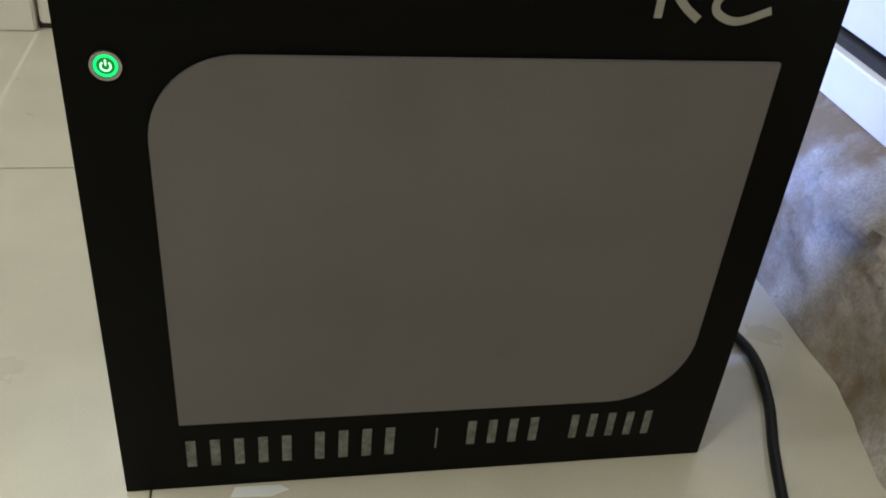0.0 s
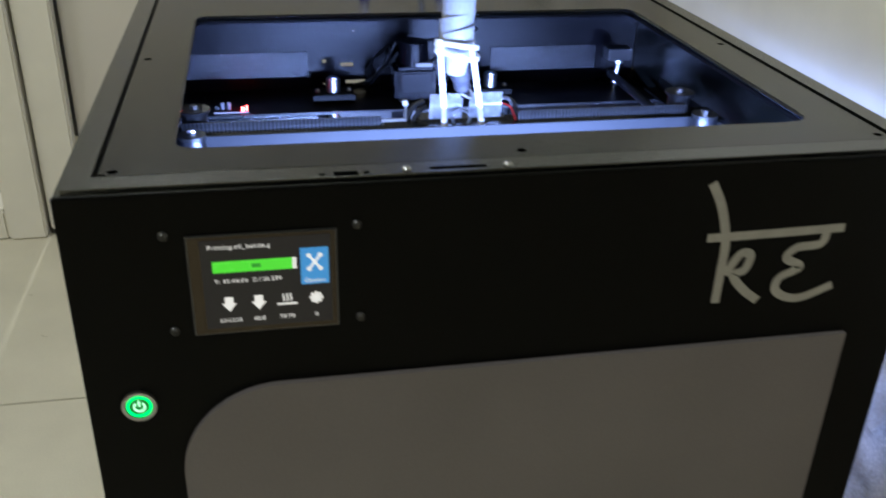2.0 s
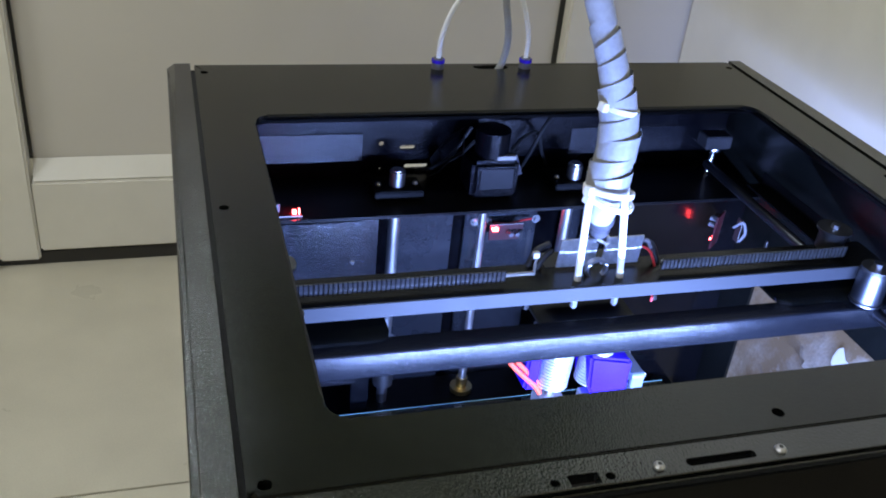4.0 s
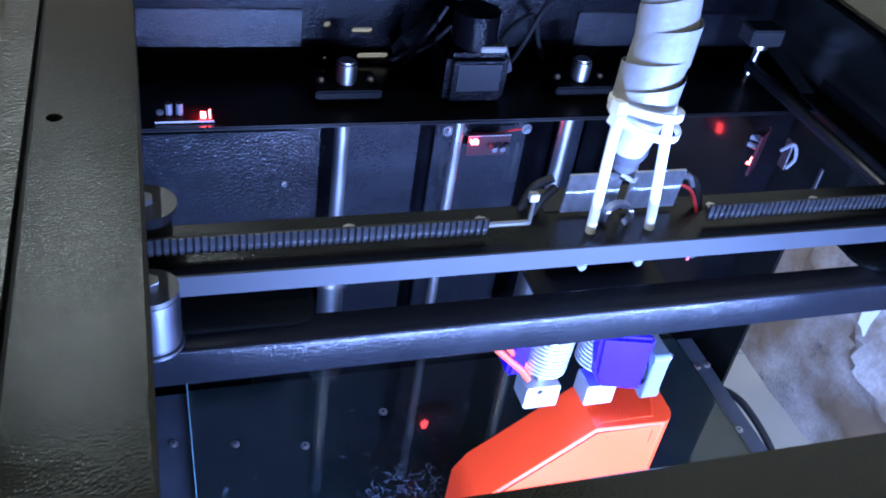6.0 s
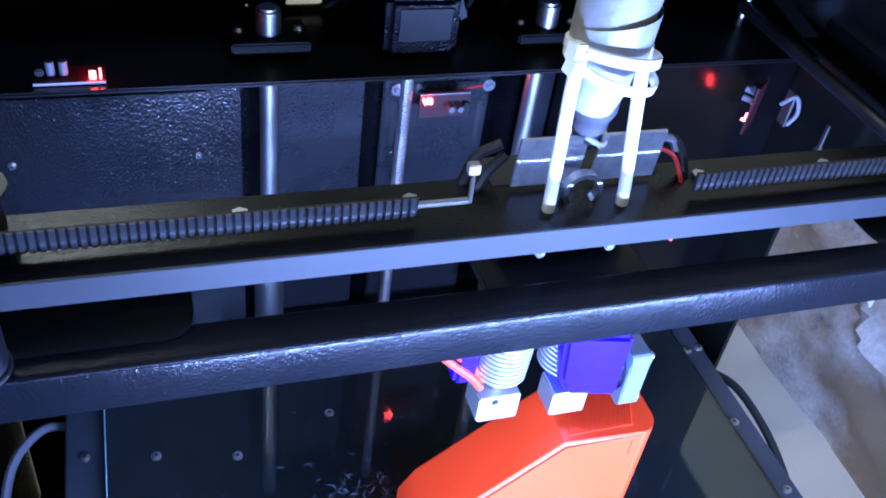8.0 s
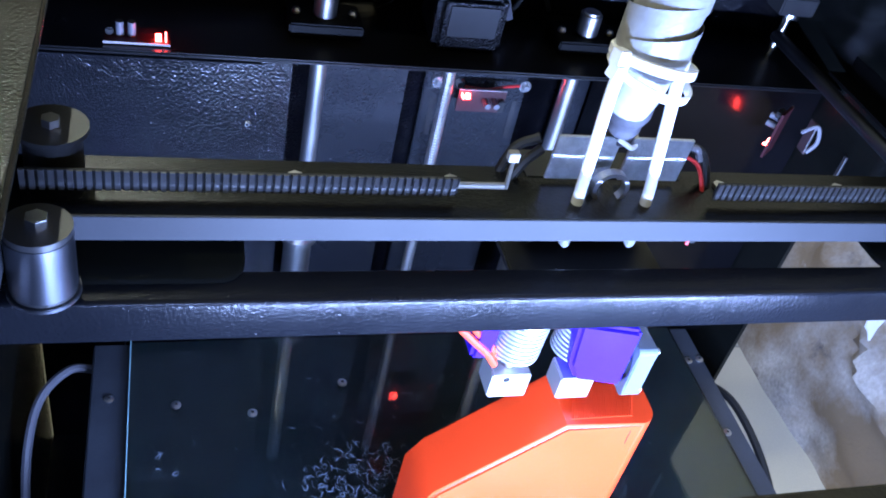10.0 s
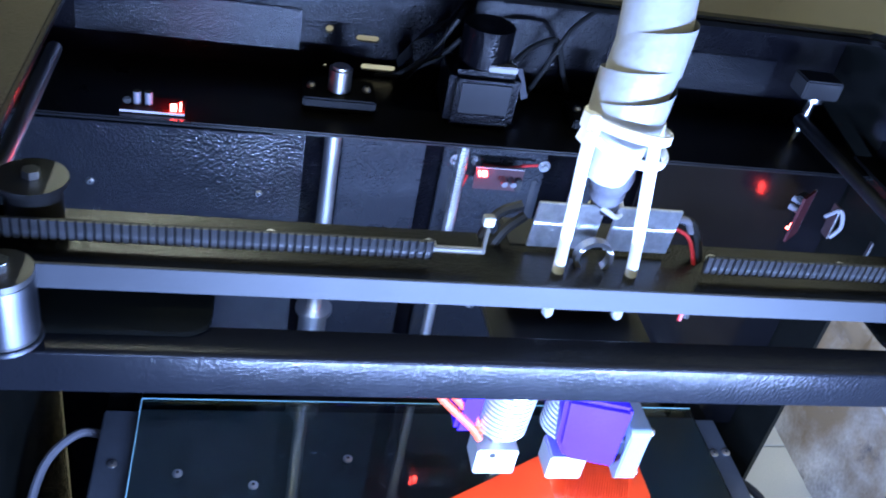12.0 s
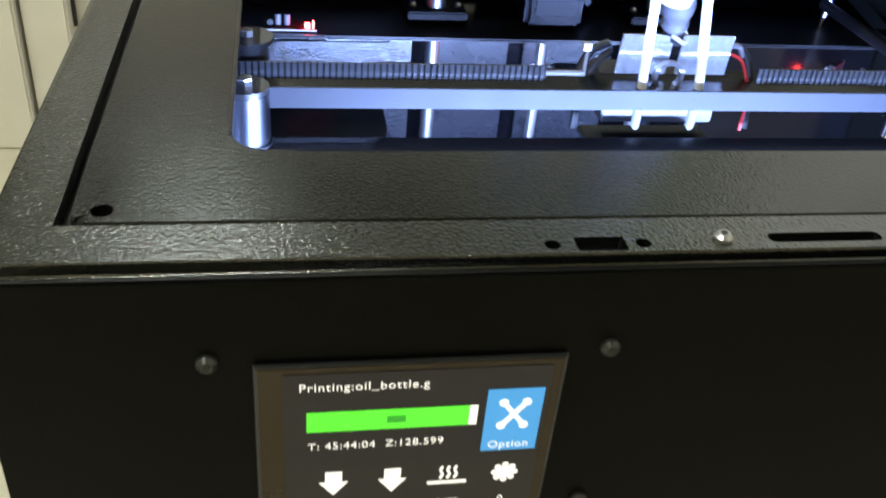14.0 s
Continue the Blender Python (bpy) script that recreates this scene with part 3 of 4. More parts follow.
boxed("cover_column", POWDER_IN, printer, (0.1465, 0.426, 0.120, 0.1630, 0.480, 0.4165))
boxed("inner_panel", POWDER_PALE, printer, (0.1900, 0.472, 0.120, 0.2440, 0.480, 0.4165))
boxed("inner_panel", POWDER_PALE, printer, (0.2580, 0.478, 0.120, 0.3300, 0.482, 0.4165))
boxed("inner_panel", POWDER_PALE, printer, (0.3540, 0.470, 0.120, 0.3715, 0.480, 0.4165))
shelf = boxed("shelf", SHELF_BLACK, printer, (0.0035, 0.4060, 0.4170, 0.5155, 0.4832, 0.4195), "black shelf holding rod supports and motor", bevel=0.0009)
for x, z in ((0.138, 0.376), (0.047, 0.377)):
    screw(printer, (x, 0.4085, z), (0, -1, 0), 0.0022, 0.0014, STEEL, "rivet")
one("slot_mark", BLACK_PLASTIC, printer, lambda bm: box(bm, 0.2640, 0.4776, 0.326, 0.2676, 0.4779, 0.356))
one("slot_mark", BLACK_PLASTIC, printer, lambda bm: box(bm, 0.3225, 0.4776, 0.326, 0.3261, 0.4779, 0.356))
for x in (0.2665, 0.2810, 0.3280):
    nut = one("washer_bolt", STEEL, printer, lambda bm: rod(bm, (x, 0.478, 0.3690), (x, 0.4755, 0.3690), 0.0042, seg=20), smooth=True)
    one("bolt_head", STEEL_DULL, nut, lambda bm: rod(bm, (x, 0.4756, 0.3690), (x, 0.4725, 0.3690), 0.0022, seg=6))

for x in (0.1805, 0.3425):
    one("guide_rod", ROD_STEEL, printer, lambda bm: rod(bm, (x, 0.443, 0.02), (x, 0.443, 0.4435), 0.0050, seg=28), "polished steel guide rod", smooth=True)
    sup = one("rod_support", POWDER_FINE, printer, lambda bm: box(bm, x - 0.0210, 0.430, 0.4200, x + 0.0210, 0.458, 0.4285), "black rod support block", bevel=0.001)
    one("collar", STEEL_DULL, sup, lambda bm: rod(bm, (x, 0.443, 0.4287), (x, 0.443, 0.4420), 0.0068, seg=24), smooth=True)
    for dx in (-0.016, 0.016):
        screw(sup, (x + dx, 0.4440, 0.4285), (0, 0, 1), 0.0027, 0.0030, STEEL_DULL, "bolt")
    one("bearing", ROD_STEEL, printer, lambda bm: (rod(bm, (x, 0.443, 0.215), (x, 0.443, 0.262), 0.0095, seg=24), rod(bm, (x, 0.443, 0.262), (x, 0.443, 0.265), 0.0125, seg=24)), "steel linear bearing", smooth=True)


def lead(bm):
    for k in range(170):
        rod(bm, (0.2615, 0.443, 0.06 + 0.0021 * k), (0.2615, 0.443, 0.06 + 0.0021 * k + 0.0012), 0.0038, seg=10)
    rod(bm, (0.2615, 0.443, 0.05), (0.2615, 0.443, 0.417), 0.0031, seg=10)


one("lead_screw", ROD_STEEL, printer, lead, "threaded steel lead screw", smooth=True)
one("brass_nut", BRASS, printer, lambda bm: (rod(bm, (0.2615, 0.443, 0.196), (0.2615, 0.443, 0.201), 0.011, seg=20), rod(bm, (0.2615, 0.443, 0.201), (0.2615, 0.443, 0.212), 0.0055, seg=16)), smooth=True)

# thin strips added for the part of the back panel that catches light
for x0, x1 in ((0.030, 0.158), (0.352, 0.470)):
    boxed("lit_panel_band", POWDER_ROUGH_LIT, printer, (x0, 0.4820, 0.4330, x1, 0.4832, 0.4590), "textured black strip standing in for the lit band of the back panel", bevel=0.001)
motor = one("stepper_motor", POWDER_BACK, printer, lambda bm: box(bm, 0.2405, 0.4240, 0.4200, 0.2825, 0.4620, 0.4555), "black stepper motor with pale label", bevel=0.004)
one("label", LABEL_GREY, motor, lambda bm: box(bm, 0.2475, 0.4232, 0.4310, 0.2765, 0.4238, 0.4495))
one("connector", NYLON, motor, lambda bm: box(bm, 0.2620, 0.4270, 0.4557, 0.2790, 0.4330, 0.4595), bevel=0.0006)
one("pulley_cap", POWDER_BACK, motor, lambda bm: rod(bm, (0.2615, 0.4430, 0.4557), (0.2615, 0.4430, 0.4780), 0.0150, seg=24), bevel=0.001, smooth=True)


def wires(parent, name, material, lines, r):
    for pts in lines:
        one(name, material, parent, lambda bm: sweep(bm, pts, r, 8, 6), smooth=True)


wires(printer, "wire", RUBBER, [
    [(0.281, 0.445, 0.456), (0.294, 0.456, 0.462), (0.312, 0.468, 0.462), (0.322, 0.474, 0.440), (0.330, 0.478, 0.425)],
    [(0.215, 0.475, 0.424), (0.226, 0.462, 0.438), (0.238, 0.452, 0.452), (0.247, 0.446, 0.466)],
    [(0.205, 0.476, 0.424), (0.220, 0.468, 0.432), (0.234, 0.460, 0.450), (0.246, 0.456, 0.474)],
    [(0.300, 0.470, 0.422), (0.306, 0.462, 0.446), (0.318, 0.466, 0.470), (0.335, 0.478, 0.480)]], 0.0016)


def ribbon(name, material, spine, across, label):
    """A flat band of wires along a spine, folded like tape."""
    def build(bm):
        d = Vector(across) / 2
        rows = [(bm.verts.new(Vector(p) - d), bm.verts.new(Vector(p) + d)) for p in spine]
        faces = [bm.faces.new((a[0], a[1], b[1], b[0])) for a, b in zip(rows, rows[1:])]
        bmesh.ops.solidify(bm, geom=faces, thickness=0.0008)
    return one(name, material, printer, build, label)


ribbon("ribbon", BLACK_PLASTIC, [(0.216, 0.470, 0.4215), (0.222, 0.462, 0.430), (0.230, 0.456, 0.444), (0.2385, 0.450, 0.452), (0.239, 0.452, 0.470)], (0.003, 0.012, -0.005), "folded black ribbon cable")
ribbon("ribbon", BLACK_PLASTIC, [(0.224, 0.476, 0.430), (0.219, 0.470, 0.444), (0.226, 0.464, 0.458), (0.238, 0.460, 0.468)], (0.008, 0.004, 0.008), "folded black ribbon cable")
ribbon("ribbon", GREY_PLASTIC, [(0.294, 0.450, 0.430), (0.290, 0.449, 0.440), (0.2865, 0.450, 0.449)], (0.0045, 0.002, 0.001), "short grey ribbon cable")

# bracket and bolt at the far corner
pin = one("corner_pin", STEEL, printer, lambda bm: (rod(bm, (0.4820, 0.450, 0.4200), (0.4840, 0.450, 0.4480), 0.0026, seg=14), rod(bm, (0.4840, 0.450, 0.4480), (0.4845, 0.450, 0.4515), 0.0062, seg=16)), "polished steel corner pin", smooth=True)
one("pin_block", BLACK_PLASTIC, pin, lambda bm: box(bm, 0.4700, 0.4420, 0.4516, 0.4960, 0.4600, 0.4640), bevel=0.001)
one("side_rail", DARK_STEEL, printer, lambda bm: rod(bm, (0.4730, 0.060, 0.4390), (0.4730, 0.440, 0.4390), 0.0040, seg=18), "steel side guide rod", smooth=True)
one("side_rail", STEEL_DULL, printer, lambda bm: rod(bm, (0.0260, 0.060, 0.4370), (0.0260, 0.445, 0.4370), 0.0040, seg=18), "steel side guide rod", smooth=True)
one("side_angle", POWDER_FINE, printer, lambda bm: sheet(bm, [(0.500, 0.4300), (0.5165, 0.4300), (0.5165, 0.4440), (0.5145, 0.4440), (0.5145, 0.4320), (0.500, 0.4320)], [], "y", 0.050, 0.410))


def end_switch(m, name="end_switch"):
    """A small end-stop board with three parts and a lit red lamp."""
    ob = one(name, PCB_RED, printer, lambda bm: box(bm, -0.0165, -0.0080, 0, 0.0165, 0.0080, 0.0016), "red end-stop circuit board with a lit red lamp")
    boxed("edge", PCB_WHITE, ob, (-0.0166, -0.0086, 0.0001, 0.0166, -0.0081, 0.0017), bevel=0)
    for x in (-0.0085, -0.0025):
        one("capacitor", GREY_PLASTIC, ob, lambda bm: rod(bm, (x, -0.0010, 0.0017), (x, -0.0010, 0.0095), 0.0021, seg=14), smooth=True)
    boxed("switch", BLACK_PLASTIC, ob, (-0.0155, -0.0030, 0.0017, -0.0115, 0.0060, 0.0060))
    boxed("lamp", LED_RED, ob, (0.0092, -0.0062, 0.0017, 0.0122, -0.0032, 0.0046))
    boxed("lamp", LED_RED, ob, (0.0140, -0.0064, 0.0017, 0.0148, -0.0040, 0.0064), bevel=0)
    ob.matrix_world = m
    return ob


end_switch(pose(0.0800, 0.4200, 0.4197))
end_switch(pose(0.2940, 0.4640, 0.3640, 90, 180, 0))
down, across, out = Vector((-0.10, 0, -0.995)), Vector((-0.75, -0.66, -0.09)), Vector((-0.655, 0.755, -0.08))
spot = Vector((0.4685, 0.3960, 0.3860)) - 0.0107 * down + 0.0047 * across - 0.0032 * out
end_switch(Matrix(((down.x, across.x, out.x, spot.x), (down.y, across.y, out.y, spot.y), (down.z, across.z, out.z, spot.z), (0, 0, 0, 1))))
boxed("switch_bracket", STEEL_DULL, printer, (0.4790, 0.374, 0.392, 0.4806, 0.382, 0.414), bevel=0.0004)
boxed("side_strip", STEEL_DULL, printer, (0.4995, 0.3600, 0.3700, 0.5010, 0.3630, 0.4000), "thin steel strip by the side window", bevel=0.0004)
wires(printer, "wire", RED_WIRE, [[(0.284, 0.472, 0.369), (0.298, 0.468, 0.3700), (0.312, 0.470, 0.3715), (0.322, 0.472, 0.3715)], [(0.275, 0.472, 0.360), (0.270, 0.466, 0.352), (0.268, 0.470, 0.346)]], 0.0010)
wires(printer, "wire", GREY_PLASTIC, [[(0.474, 0.378, 0.406), (0.478, 0.372, 0.414), (0.4815, 0.370, 0.404), (0.479, 0.372, 0.395)]], 0.0013)

# ---- bed ----
GLASS_EDGE = mat("ground_glass_edge", (0.20, 0.36, 0.36), 0.4, grain=0.3, grain_size=0.001)
bed = boxed("bed_plate", BED_BLACK, printer, (0.050, 0.060, 0.2060, 0.478, 0.394, 0.2125), "black heated bed plate under glass", bevel=0.001)
glass = boxed("glass_plate", GLASS, bed, (0.0730, 0.066, 0.2132, 0.4595, 0.3995, 0.2175), "clear glass build plate with dried glue", bevel=0.0004)
for dims in ((0.0730, 0.3996, 0.2134, 0.4595, 0.4002, 0.2176), (0.0724, 0.0660, 0.2134, 0.0729, 0.3995, 0.2176)):
    boxed("ground_edge", GLASS_EDGE, glass, dims, "pale green ground glass edge", bevel=0)
boxed("bed_bracket", POWDER_FINE, printer, (0.120, 0.400, 0.188, 0.405, 0.470, 0.194))
boxed("bed_arm", POWDER_FINE, printer, (0.4600, 0.080, 0.182, 0.4780, 0.470, 0.2055), "black bed support arm")
boxed("bed_arm", POWDER_FINE, printer, (0.0500, 0.080, 0.182, 0.0680, 0.470, 0.2055), "black bed support arm")
for x, y in ((0.2035, 0.350), (0.145, 0.329), (0.100, 0.338), (0.061, 0.349), (0.465, 0.361), (0.4745, 0.362), (0.465, 0.295), (0.470, 0.240)):
    screw(bed, (x, y, 0.2127 if x < 0.068 or x > 0.46 else 0.2176), (0, 0, 1), 0.0030, 0.0012, STEEL_DULL)
wires(printer, "bed_cable", RUBBER, [[(0.488, 0.360, 0.190), (0.497, 0.330, 0.196), (0.500, 0.280, 0.186), (0.496, 0.230, 0.160), (0.488, 0.190, 0.120)], [(0.486, 0.352, 0.186), (0.490, 0.320, 0.190), (0.492, 0.280, 0.178), (0.488, 0.230, 0.150)]], 0.0030)
wires(printer, "bed_cable", SLEEVE_DARK, [[(0.052, 0.384, 0.200), (0.036, 0.380, 0.205), (0.020, 0.360, 0.200), (0.014, 0.330, 0.180), (0.013, 0.300, 0.130)]], 0.0028)

# ---- gantry ----
gantry = one("gantry_beam", BEAM_BLACK, printer, lambda bm: sheet(bm, round_poly([(0.1970, 0.4270), (0.1995, 0.4270), (0.1995, 0.4430), (0.2130, 0.4430), (0.2130, 0.4455), (0.1970, 0.4455)], 0.0024), [], "x", 0.022, 0.498), "black powder-coated steel gantry beam", smooth=True)
rail = boxed("gantry_rail", BEAM_BLACK, printer, (0.030, 0.2190, 0.4570, 0.492, 0.2560, 0.4635), "flat black gantry rail plate")
for x in (0.141, 0.202, 0.323, 0.384):
    one("nut", STEEL_DULL, rail, lambda bm: rod(bm, (x, 0.2440, 0.4636), (x, 0.2440, 0.4654), 0.0030, seg=6))
one("carriage_plate", POWDER, printer, lambda bm: sheet(bm, rounded(0.022, 0.2060, 0.1220, 0.2660, (0.002, 0.010, 0.012, 0.002), 6), [], "z", 0.4457, 0.4485), "black gantry end plate", bevel=0.0006)
one("carriage_plate", POWDER, printer, lambda bm: sheet(bm, rounded(0.3960, 0.2060, 0.4990, 0.2660, (0.012, 0.002, 0.002, 0.012), 6), [], "z", 0.4457, 0.4485), "black gantry end plate", bevel=0.0006)


def idler(x, y, z0, r=0.0105, name="idler_pulley"):
    ob = one(name, DARK_STEEL, printer, lambda bm: (rod(bm, (x, y, z0), (x, y, z0 + 0.0225), r, seg=32), rod(bm, (x, y, z0 - 0.003), (x, y, z0 - 0.0012), r * 1.09, seg=32)), "steel belt idler pulley with black cap", bevel=0.0003, smooth=True)
    one("cap", BLACK_PLASTIC, ob, lambda bm: rod(bm, (x, y, z0 + 0.0226), (x, y, z0 + 0.0250), r * 1.0, seg=32), bevel=0.0006, smooth=True)
    one("groove", BLACK_PLASTIC, ob, lambda bm: rod(bm, (x, y, z0 - 0.0012), (x, y, z0), r * 0.98, seg=32))
    one("axle_bolt", STEEL, ob, lambda bm: rod(bm, (x, y, z0 - 0.005), (x, y, z0 + 0.0285), r * 0.34, seg=6), smooth=True)
    return ob


idler(0.0570, 0.2005, 0.4520)
idler(0.4610, 0.2005, 0.4520)
far = one("idler_pulley", BLACK_PLASTIC, printer, lambda bm: (rod(bm, (0.0570, 0.2500, 0.4600), (0.0570, 0.2500, 0.4780), 0.0100, seg=28), rod(bm, (0.0570, 0.2500, 0.4780), (0.0570, 0.2500, 0.4800), 0.0125, seg=28)), "black flanged belt pulley", smooth=True)
one("axle_bolt", STEEL_DULL, far, lambda bm: rod(bm, (0.0570, 0.2500, 0.4480), (0.0570, 0.2500, 0.4830), 0.0032, seg=6))
far = one("idler_pulley", BLACK_PLASTIC, printer, lambda bm: (rod(bm, (0.4610, 0.2500, 0.4600), (0.4610, 0.2500, 0.4780), 0.0100, seg=28), rod(bm, (0.4610, 0.2500, 0.4780), (0.4610, 0.2500, 0.4800), 0.0125, seg=28)), "black flanged belt pulley", smooth=True)
one("axle_bolt", STEEL_DULL, far, lambda bm: rod(bm, (0.4610, 0.2500, 0.4480), (0.4610, 0.2500, 0.4830), 0.0032, seg=6))

one("drive_belt", BELT, printer, lambda bm: (box(bm, 0.0570, 0.2122, 0.4604, 0.4610, 0.2136, 0.4706)), "flat grey rubber drive belt", bevel=0.0002)
one("drive_belt", BELT, printer, lambda bm: box(bm, 0.0450, 0.0700, 0.4612, 0.0464, 0.2015, 0.4712), "flat grey rubber drive belt", bevel=0.0002)
one("drive_belt", BELT, printer, lambda bm: box(bm, 0.4716, 0.0700, 0.4612, 0.4730, 0.2015, 0.4712), "flat grey rubber drive belt", bevel=0.0002)


def toothed(x0, x1):
    belt = one("toothed_belt", BELT_DARK, printer, lambda bm: box(bm, x0, 0.2318, 0.4665, x1, 0.2330, 0.4745), "grey toothed rubber drive belt")

    def build(bm):
        for k in range(int((x1 - x0) / 0.003)):
            box(bm, x0 + 0.003 * k, 0.2309, 0.4666, x0 + 0.003 * k + 0.0018, 0.23175, 0.4747)
    one("teeth", BELT_TEETH, belt, build)


toothed(0.048, 0.2010)
toothed(0.3130, 0.461)

# ---- print head ----
HEAD_X, HEAD_Y = 0.007, 0.006

# the second box is an added plate that darkens the gap above the heat sinks
head = one("print_head", BLACK_PLASTIC, printer, lambda bm: (box(bm, 0.2280, 0.2420, 0.4590, 0.3000, 0.2620, 0.4640), box(bm, 0.2250, 0.2100, 0.4250, 0.2960, 0.2540, 0.4290), box(bm, 0.2330, 0.2420, 0.4362, 0.2960, 0.2540, 0.4588)), "black print head carriage with two hot ends", bevel=0.0008)
for x0, x1 in ((0.2345, 0.2620), (0.2672, 0.2950)):
    one("bracket_plate", GALV, head, lambda bm: bmesh.ops.transform(bm, matrix=Matrix.Translation((0, 0.2390, 0.4655)) @ Matrix.Rotation(radians(0), 4, "X"), verts=(sheet(bm, [(x0, 0), (x1, 0), (x1 + 0.001, 0.0210), (x0 + 0.001, 0.0210)], [], "y", 0, 0.0016), bm.verts[:])[1]), "galvanised steel bracket plate", bevel=0.0003)
boxed("bracket_foot", GALV, head, (0.2300, 0.2215, 0.4590, 0.2990, 0.2300, 0.4604), "galvanised steel bracket foot", bevel=0.0003)
one("ring", STEEL_DULL, head, lambda bm: sheet(bm, circle(0.2600, 0.4680, 0.0080, 24), [circle(0.2600, 0.4680, 0.0062, 24)], "y", 0.2290, 0.2330), "steel ring")
one("cable_gland", SLEEVE_DARK, head, lambda bm: sweep(bm, [(0.2640, 0.2440, 0.4830), (0.2625, 0.2420, 0.4900), (0.2600, 0.2370, 0.5000), (0.2560, 0.2300, 0.5140)], lambda t: 0.0046 + 0.0045 * t + 0.0006 * math.sin(19 * t), 16), "dark braided cable bundle", smooth=True)
one("cable_tie", WHITE_PLASTIC, head, lambda bm: sweep(bm, [(0.2640 + 0.0066 * math.cos(a), 0.2425 + 0.0060 * math.sin(a), 0.4850 + 0.0022 * math.sin(2 * a)) for a in [math.pi * k / 6 - 2.2 for k in range(10)]], 0.0011, 8, 4), "white nylon cable tie", smooth=True)
one("feed_tube", PTFE, head, lambda bm: sweep(bm, [(0.2460, 0.2265, 0.4420), (0.2460, 0.2262, 0.4450), (0.2450, 0.2260, 0.4660), (0.2425, 0.2235, 0.4950), (0.2395, 0.2200, 0.5220), (0.2400, 0.2190, 0.5340)], 0.0024, 12), "white filament feed tube", smooth=True)
one("feed_tube", PTFE, head, lambda bm: sweep(bm, [(0.2760, 0.2265, 0.4420), (0.2760, 0.2262, 0.4450), (0.2755, 0.2260, 0.4660), (0.2705, 0.2240, 0.4950), (0.2655, 0.2220, 0.5220), (0.2635, 0.2210, 0.5340)], 0.0024, 12), "white filament feed tube", smooth=True)


def hot_end(name, top, base, with_fan):
    """A finned heat sink over a heater block, from top to base."""
    top, base = Vector(top), Vector(base)
    d = (base - top).normalized()
    bm = bmesh.new()
    rod(bm, top, base, 0.0060, seg=24)
    for k in range(19):
        a = top + (base - top) * (k / 19)
        rod(bm, a, a + d * 0.0012, 0.0112, seg=32)
    ob = part(name, bm, ALUMINIUM, head, "finned aluminium heat sink with heater block", smooth=True)
    return ob, d


sink, d = hot_end("hot_end", (0.2425, 0.2255, 0.4240), (0.2400, 0.2250, 0.3770), False)
one("neck", STEEL_DULL, sink, lambda bm: rod(bm, (0.2400, 0.2250, 0.3770), (0.2395, 0.2250, 0.3690), 0.0035, seg=14))
one("heater_block", ALUMINIUM, sink, lambda bm: box(bm, 0.2300, 0.2170, 0.3540, 0.2490, 0.2330, 0.3690), "aluminium heater block", bevel=0.0008)
one("heater_block_screw", BLACK_PLASTIC, sink, lambda bm: rod(bm, (0.2370, 0.2168, 0.3665), (0.2370, 0.2172, 0.3665), 0.0016, seg=12))
one("nozzle", BRASS, sink, lambda bm: rod(bm, (0.2395, 0.2250, 0.3540), (0.2395, 0.2250, 0.3465), 0.0040, 0.0008, seg=14))
wires(head, "heater_wire", RED_SOCK, [[(0.2300, 0.2200, 0.3740), (0.2250, 0.2205, 0.3810), (0.2160, 0.2210, 0.3900), (0.2060, 0.2220, 0.4010), (0.1990, 0.2240, 0.4130)], [(0.2310, 0.2225, 0.3760), (0.2270, 0.2230, 0.3830), (0.2190, 0.2235, 0.3920), (0.2090, 0.2245, 0.4030), (0.2020, 0.2260, 0.4130)]], 0.0018)
sink2, d = hot_end("hot_end", (0.2730, 0.2255, 0.4240), (0.2690, 0.2250, 0.3770), True)
one("heater_block", ALUMINIUM, sink2, lambda bm: box(bm, 0.2640, 0.2150, 0.3530, 0.2810, 0.2300, 0.3670), "aluminium heater block", bevel=0.0008)
one("nozzle", BRASS, sink2, lambda bm: rod(bm, (0.2710, 0.2250, 0.3530), (0.2710, 0.2250, 0.3462), 0.0040, 0.0008, seg=14))
one("fan_duct", BLUE_PLASTIC, head, lambda bm: sheet(bm, [(0.2625, 0.3800), (0.2680, 0.3700), (0.2930, 0.3640), (0.2930, 0.4010), (0.2600, 0.4080)], [], "y", 0.2115, 0.2390), "violet plastic fan duct", bevel=0.002)
one("fan_duct", BLUE_PLASTIC, head, lambda bm: box(bm, 0.2180, 0.2210, 0.3760, 0.2290, 0.2420, 0.4080), "violet plastic fan duct", bevel=0.002)
fan = one("cooling_fan", CLEAR_PLASTIC, head, lambda bm: sheet(bm, rounded(0.2100, 0.3580, 0.2420, 0.3900, (0.003,) * 4, 4), [circle(0.2260, 0.3740, 0.0138, 28)], "x", 0.2945, 0.3040), "clear plastic cooling fan", bevel=0.0006)
one("fan_hub", GREY_PLASTIC, fan, lambda bm: rod(bm, (0.2960, 0.2260, 0.3740), (0.3030, 0.2260, 0.3740), 0.0060, seg=20), smooth=True)


def blades(bm):
    for k in range(7):
        a = 2 * math.pi * k / 7
        vs = box(bm, -0.0030, 0.0055, -0.0006, 0.0030, 0.0130, 0.0006)
        bmesh.ops.transform(bm, matrix=Matrix.Translation((0.2995, 0.2260, 0.3740)) @ Matrix.Rotation(a, 4, "X") @ Matrix.Rotation(0.6, 4, "Y"), verts=vs)


one("fan_blades", CLEAR_PLASTIC, fan, blades)
